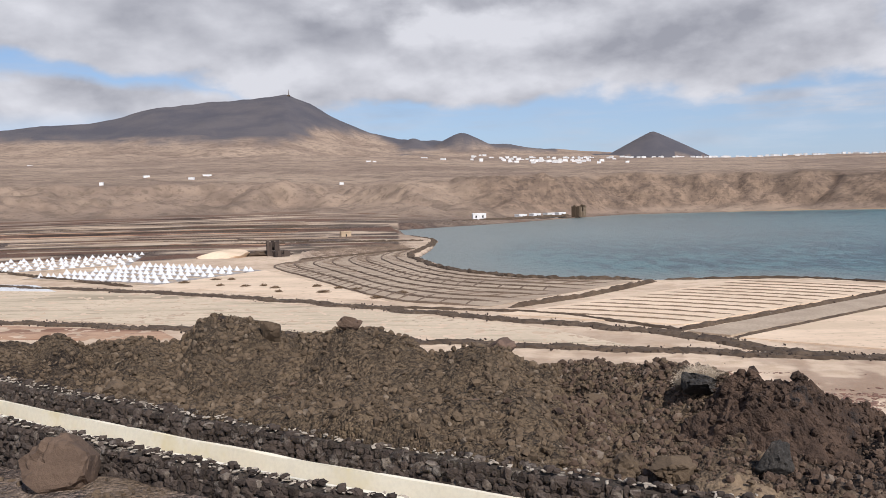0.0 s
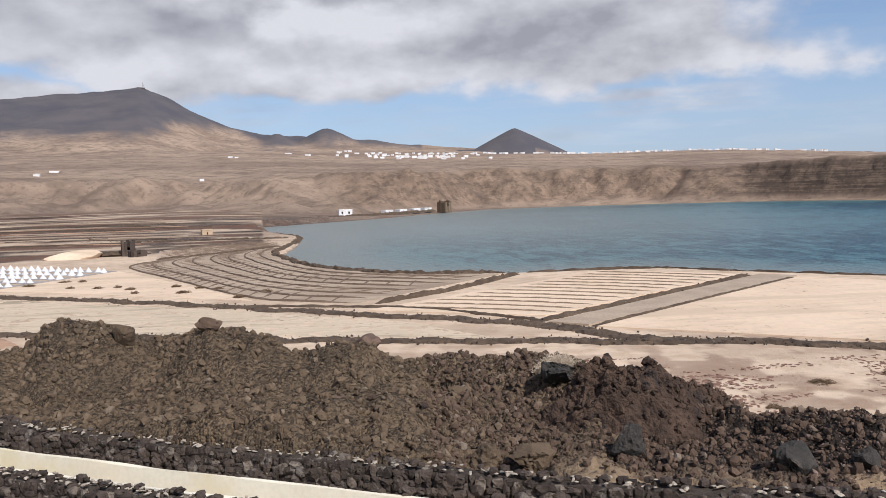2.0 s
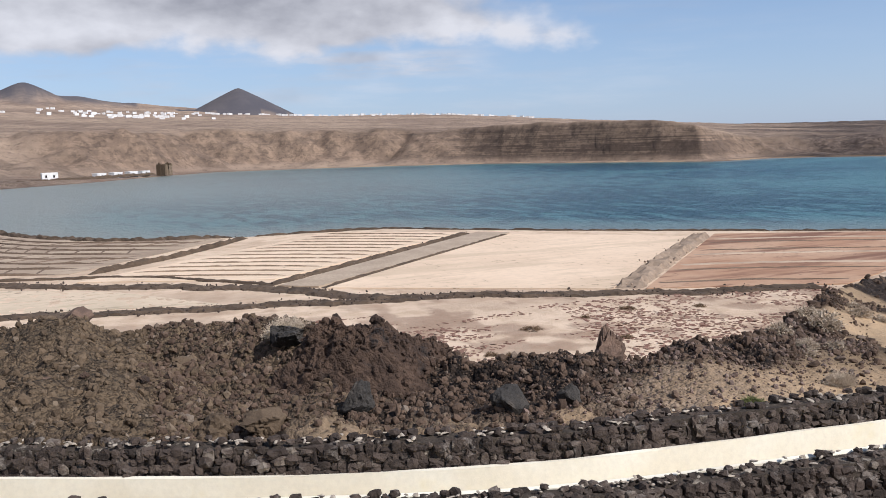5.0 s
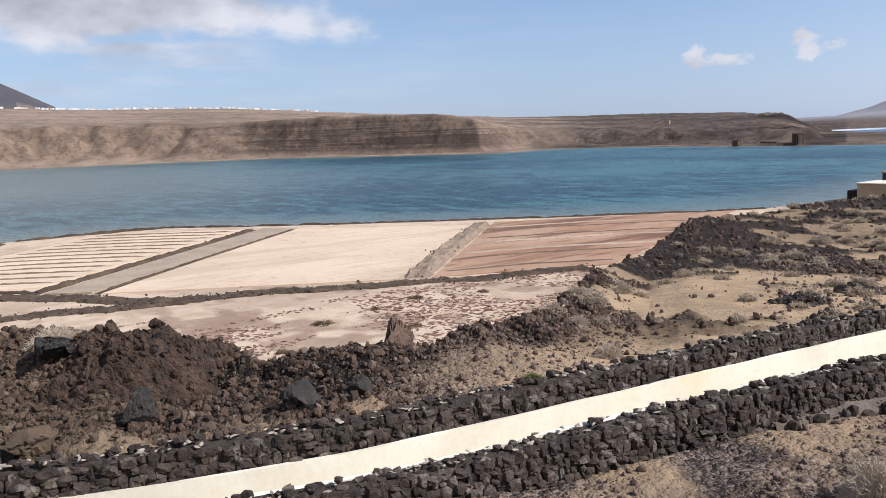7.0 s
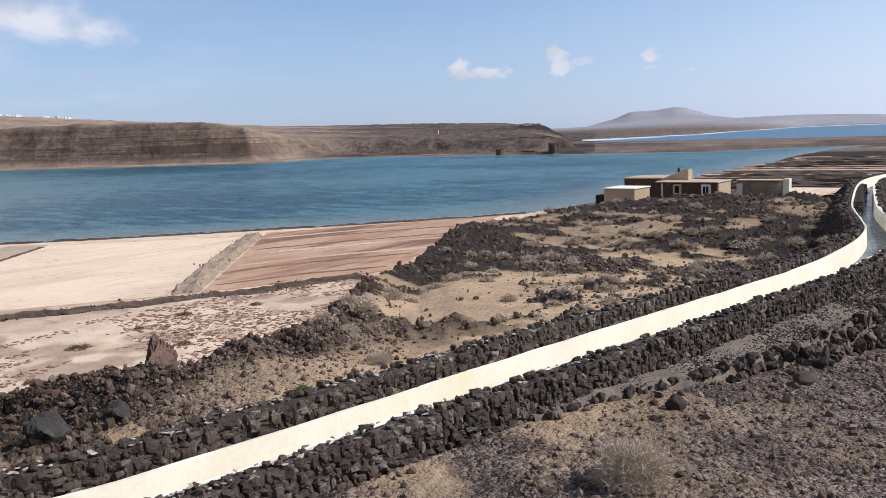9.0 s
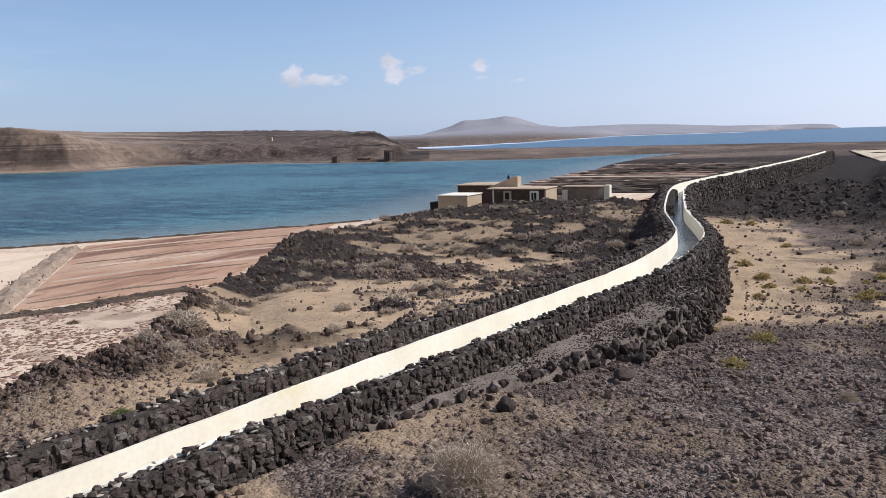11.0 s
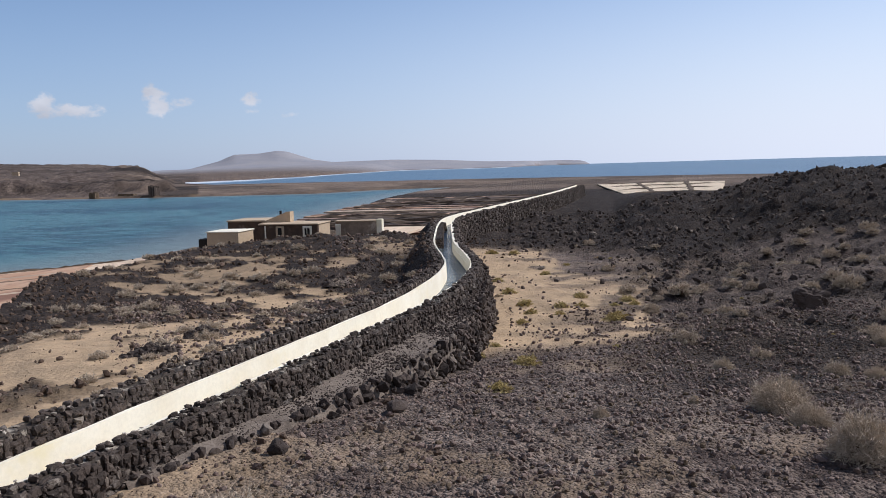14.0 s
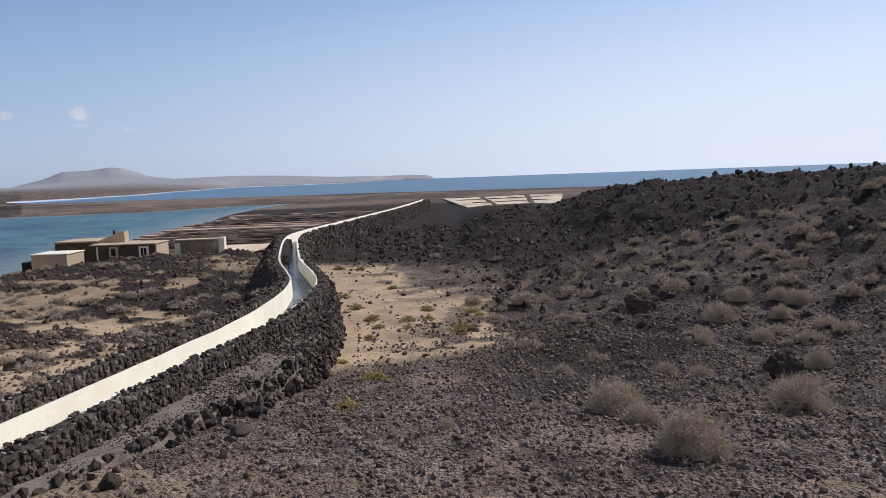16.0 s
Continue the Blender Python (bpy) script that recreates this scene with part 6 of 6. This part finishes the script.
# keeper's house on the headland; its long walls face west, away from the sun
def keepers_house():
    base = 1.6
    h = thing("salt_keepers_house", (83, 30.5, base), "low stone house with dark walls and pale plastered ends", "house")
    X, Y = 83, 30.5

    def wall(name, x0, x1, y0, y1, z0, z1, mat, label="", parent=None):
        bm = bmesh.new()
        add_box(bm, x0 - X, x1 - X, y0 - Y, y1 - Y, z0 - base, z1 - base, 0.04)
        return part(name, bm, mat, parent or h, label)
    # sun and shade are put into the wall colours: cream south end, dark others
    wall("front_wall", 82.5, 82.9, 27.4, 33.7, base, 4.45, M_wallstone, "rubble-stone front wall, shade put into its dark colour")
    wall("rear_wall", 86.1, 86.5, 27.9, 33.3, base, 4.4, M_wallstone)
    wall("end_wall", 82.9, 86.5, 27.4, 27.9, base, 4.45, M_plaster_sand, "cream plastered end wall, sunlight put into its colour")
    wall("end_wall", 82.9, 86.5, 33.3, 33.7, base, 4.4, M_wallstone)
    wall("roof", 82.35, 86.6, 27.3, 33.8, 4.45, 4.58, M_plaster_sand, "flat sand-coloured lime roof")
    wall("quoin", 82.42, 82.52, 33.0, 33.16, base, 4.4, M_plaster, "pale plastered quoin")
    # door and window with pale surrounds
    door = wall("door", 82.40, 82.55, 31.02, 31.92, base, 4.32, M_plaster_sand, "pale surround of a narrow door")
    wall("door_leaf", 82.36, 82.44, 31.2, 31.74, base + 0.1, 3.4, M_plaster, "cream door leaf", door)
    wall("door_light", 82.34, 82.40, 31.26, 31.68, 3.42, 4.15, M_dark, "dark glazed upper light", door)
    win = wall("window", 82.40, 82.55, 28.02, 29.0, 3.15, 4.32, M_plaster, "white window surround")
    wall("pane", 82.37, 82.43, 28.24, 28.78, 3.38, 4.12, M_dark, "dark pane", win)
    wall("glazing_bar", 82.35, 82.38, 28.48, 28.54, 3.38, 4.12, M_plaster, "", win)
    # raised sloping parapet over the roof, with a small chimney pot
    bm = bmesh.new()
    prof = [(34.9, 4.45), (31.36, 4.45), (31.36, 5.68), (31.75, 5.66)]
    a = [bm.verts.new((85.2 - X, y - Y, z - base)) for y, z in prof]
    b = [bm.verts.new((86.3 - X, y - Y, z - base)) for y, z in prof]
    bm.faces.new(a)
    bm.faces.new(b[::-1])
    for i in range(4):
        bm.faces.new((a[i], b[i], b[(i + 1) % 4], a[(i + 1) % 4]))
    bmesh.ops.recalc_face_normals(bm, faces=bm.faces)
    parapet = part("stair_parapet", bm, M_plaster_sand, h, "cream sloping parapet of the roof stair")
    wall("chimney_pot", 85.6, 85.85, 32.5, 32.7, 5.2, 5.78, M_dark, "small dark chimney pot", parapet)
    wall("stair_base", 85.3, 86.2, 33.7, 34.8, base, 4.47, M_wallstone)
    # rear wing
    wall("rear_wing", 92, 97, 37.1, 41.7, base, 4.22, M_wallstone, "dark stone rear wing")
    wall("wing_roof", 91.9, 97.1, 37.0, 41.8, 4.22, 4.4, M_plaster_sand, "pale flat roof of the rear wing")
    wall("link_wall", 86.5, 92, 35.2, 35.6, base, 3.9, M_wallstone, "dark stone wall between house and wing")
    # low store with plastered walls
    store = wall("store_room", 84, 88, 36.8, 40.4, base, 3.62, M_plaster_sand, "low sand-plastered store room")
    wall("store_roof", 83.9, 88.1, 36.7, 40.5, 3.62, 3.74, M_plaster, "pale lime roof", store)
    wall("annex", 84.6, 86.4, 40.7, 41.7, base, 2.9, M_dark, "small dark annex")
    # long room across the yard
    wall("yard_room", 89.0, 90.4, 22.9, 27.6, base, 4.25, M_yardstone, "long brown stone yard room")
    wall("yard_room_roof", 88.9, 90.5, 22.8, 27.7, 4.25, 4.38, M_plaster_sand, "flat sand-coloured roof")
    # sunlight on this south end is put into its pale colour
    wall("yard_end_wall", 88.8, 89.7, 22.3, 22.9, base, 4.5, M_plaster, "cream end wall of the yard room, sunlight put into its colour")
    wall("yard_door", 88.9, 89.02, 27.0, 27.6, base, 4.0, M_plaster, "white yard door surround")
    wall("yard_kerb", 88.3, 88.7, 22.5, 24.0, base, 2.9, M_plaster, "low white kerb wall")


M_yardstone = mottled("yard_masonry", (0.30, 0.225, 0.165), (0.20, 0.15, 0.11), 1.2, 5.0, 0.95, 0.05, stain=(0.45, 0.37, 0.29))
M_wallstone = mottled("rubble_masonry", (0.105, 0.066, 0.045), (0.070, 0.050, 0.038), 1.6, 7.0, 0.95, 0.04, stain=(0.15, 0.11, 0.08))
keepers_house()
ruin("ruined_hut", (-47, 160, 0.3), (2.4, 2.2, 3.2), "dark roofless stone hut beside the salt field", "ruin", M_stone, 3)
ob = boulder((-50, 163, 0.2), (11, 8, 2.4), 45, M_bank, "low brown earth mound by the ruin", 0, 0.5, 4, 0.25)
ob["category"], ob["group"] = "mound", "mounds"
ruin("ruined_hut", (-44.5, 157, 0.3), (3, 1.6, 1.3), "low dark stone ruin beside the salt field", "ruin", M_stone, 5)
simple_house("stone_hut", (-47, 232, 0.4), (2.8, 2.4, 1.8), 20, M_plaster_sand, "small pale square hut among the pans", "hut", openings=1)
ruin("mill_ruin", (34, 431, 1.0), (6, 5, 6), "tall dark stump of an old windmill on the shore", "ruin", M_stone_warm, 7)
simple_house("shore_house", (-15, 376, 1.5), (6, 4, 2.6), 10, M_white, "white house on the far lagoon shore", "house")
for k, (x, y) in enumerate([(4, 398), (11, 407), (18, 416), (24, 424)]):
    simple_house("shore_store", (x, y, 1.4), (5.5, 3, 1.4), 48, M_white, "low white store on the far lagoon shore", "store", "stores on the far shore", 1)
bank("dike", [(-60, 330), (-30, 345), (0, 385), (30, 428)], 3.0, 1.0, M_bank, "dark bank along the far shore", 1.2, group="dikes", seed=14, step=2)
ruin("pump_tower", (332, 188, 0.8), (3.3, 3.3, 4.6), "square dark stone tower on the far shore", "tower", M_stone, 11)
ruin("pump_ruin", (336, 203, 0.8), (8, 3, 1.0), "long low stone ruin beside the tower", "ruin", M_stone_warm, 12)
ruin("pump_ruin", (331, 216, 0.8), (3, 3, 2.2), "small broken stone tower on the far shore", "ruin", M_stone_warm, 13)
simple_house("farmhouse", (640, 492, ground_z(640, 492)), (8, 5, 2.6), 30, M_plaster_sand, "lone pale house on the lava plain", "house")


# town and farms on the slope
def white_house(az, r, w, k, group, tall=0.0):
    x, y = EYE_X + r * math.sin(radians(az)), EYE_Y + r * math.cos(radians(az))
    simple_house("town_house", (x, y, ground_z(x, y)), (w, w * 0.7, tall or random.uniform(2.4, 3.6)), random.uniform(-25, 25) - az, M_white, "small white flat-roofed house on a tan slope", "house", group, 0)


g = random.Random(8)
for k in range(72):
    white_house(g.gauss(1.6, 2.4), g.uniform(1350, 1900), g.uniform(5, 9), k, "white houses of the village")
for k in range(115):
    az = g.uniform(4.5, 29)
    white_house(az, g.uniform(1820, 1900), g.uniform(4.5, 9), k, "white houses along the skyline")
for k, az in enumerate((-24.3, -21.5, -20.5, -9.8, -9.4, -27.0, -11.7, -31.0, -6.0)):
    white_house(az, (900, 820, 930, 1500, 1480, 700, 640, 1900, 1700)[k], (6.0, 5.0, 9.0, 8.0, 6.0, 3.0, 3.0, 9.0, 12.0)[k], k, "scattered farmhouses", 1.5)

M_terrace = mottled("terrace_mud", (0.20, 0.125, 0.092), (0.31, 0.205, 0.155), 0.15, 1.4, 0.95, 0.03, stain=(0.46, 0.34, 0.26))
# ---------------------------------------------------------------- terraced pans beyond the house
slab("salt_pan", [(97, 22), (99, 29), (109, 27), (109, 21)], 2.2, M_cream, "pale salt-strewn floor of a yard", "yard")
g = random.Random(44)
x = 104.0
for k in range(27):
    y0, y1 = float(canal_y(x)) + 5, float(np.interp(x, [100, 150, 191, 207, 229, 270, 306, 370], [49, 54, 57, 54, 60, 64, 65, 60]))
    step = (3.2 + 0.022 * (x - 100)) * g.uniform(0.75, 1.35)
    cut0, cut1 = (g.uniform(0, 0.45) if k % 3 == 1 else 0.0), (g.uniform(0.55, 1.0) if k % 4 == 2 else 1.0)
    ya, yb = y0 + (y1 - y0) * cut0, y0 + (y1 - y0) * cut1
    bank("terrace_bank", [(x + g.uniform(-1, 1), ya), (x + g.uniform(0, 3), (ya + yb) / 2), (x + g.uniform(-2, 1), yb)], g.uniform(1.0, 2.2) + 0.006 * x, g.uniform(0.45, 0.8), M_bank if k % 3 else M_stone, "dark stone bank of a terraced pan", 1.0, "dike", "banks of the terraced pans", seed=k, step=2)
    slab("terrace_pan", [(x + 1.5, y0), (x + step - 1.0, y0), (x + step - 1.2, y1 - 1), (x + 1, y1 - 1)], 1.25 + 0.06 * g.randint(0, 4), (M_terrace, M_red, M_terrace, M_strip, M_mud)[k % 5], "narrow terraced pan of dried reddish mud", "salt pan", "terraced pans")
    x += step
RW = [(226, -7), (238, -34), (350, -50), (325, 0)]
slab("salt_pan", RW, 1.5, M_flat, "pale pinkish pan beyond the channel", group="pans beyond the channel")
for u0, u1, v0, v1 in ((0, 1, 0, 0.05), (0, 1, 0.3, 0.36), (0, 1, 0.62, 0.68), (0, 1, 0.95, 1), (0.3, 0.36, 0, 1), (0.68, 0.74, 0, 1)):
    pts = [quad_point(RW, u0, v0), quad_point(RW, (u0 + u1) / 2 if u1 - u0 > 0.5 else u0, 0.5 if v1 - v0 > 0.5 else v0), quad_point(RW, u1 if u1 - u0 > 0.5 else u0, v1 if v1 - v0 > 0.5 else v0)]
    bank("dike", pts, 1.8, 0.4, M_bank, "brown dike between pale pans", 1.4, group="dikes beyond the channel", step=3)

# mast on the mountain
cx, cyy = EYE_X + 3290 * math.sin(radians(-15)), EYE_Y + 3290 * math.cos(radians(-15))
mast = thing("radio_mast", (cx, cyy, ground_z(cx, cyy) - 2), "thin radio mast on the mountain top", "mast")
bm = bmesh.new()
bmesh.ops.create_cone(bm, cap_ends=True, segments=6, radius1=1.6, radius2=0.6, depth=26, matrix=Matrix.Translation((0, 0, 13)))
part("pole", bm, M_wood, mast)
bm = bmesh.new()
add_box(bm, -6, 6, -3, 3, 0, 5, 0.2)
part("hut", bm, M_wood, mast)

# ---------------------------------------------------------------- single wall stones nearest the viewer
stone_meshes = [mesh_np("stone", co, tri, M_wall) for co, tri in WALLSTONES]
for wall, at, size, ang, tilt in wall_jobs:
    inv = wall.matrix_basis.inverted()
    for k in range(len(at)):
        ob = new("stone", stone_meshes[k % len(stone_meshes)])
        ob.parent = wall
        ob.matrix_basis = inv @ Matrix.LocRotScale(Vector(at[k]), Euler((float(tilt[k]), 0, float(ang[k]))), Vector(size[k]))
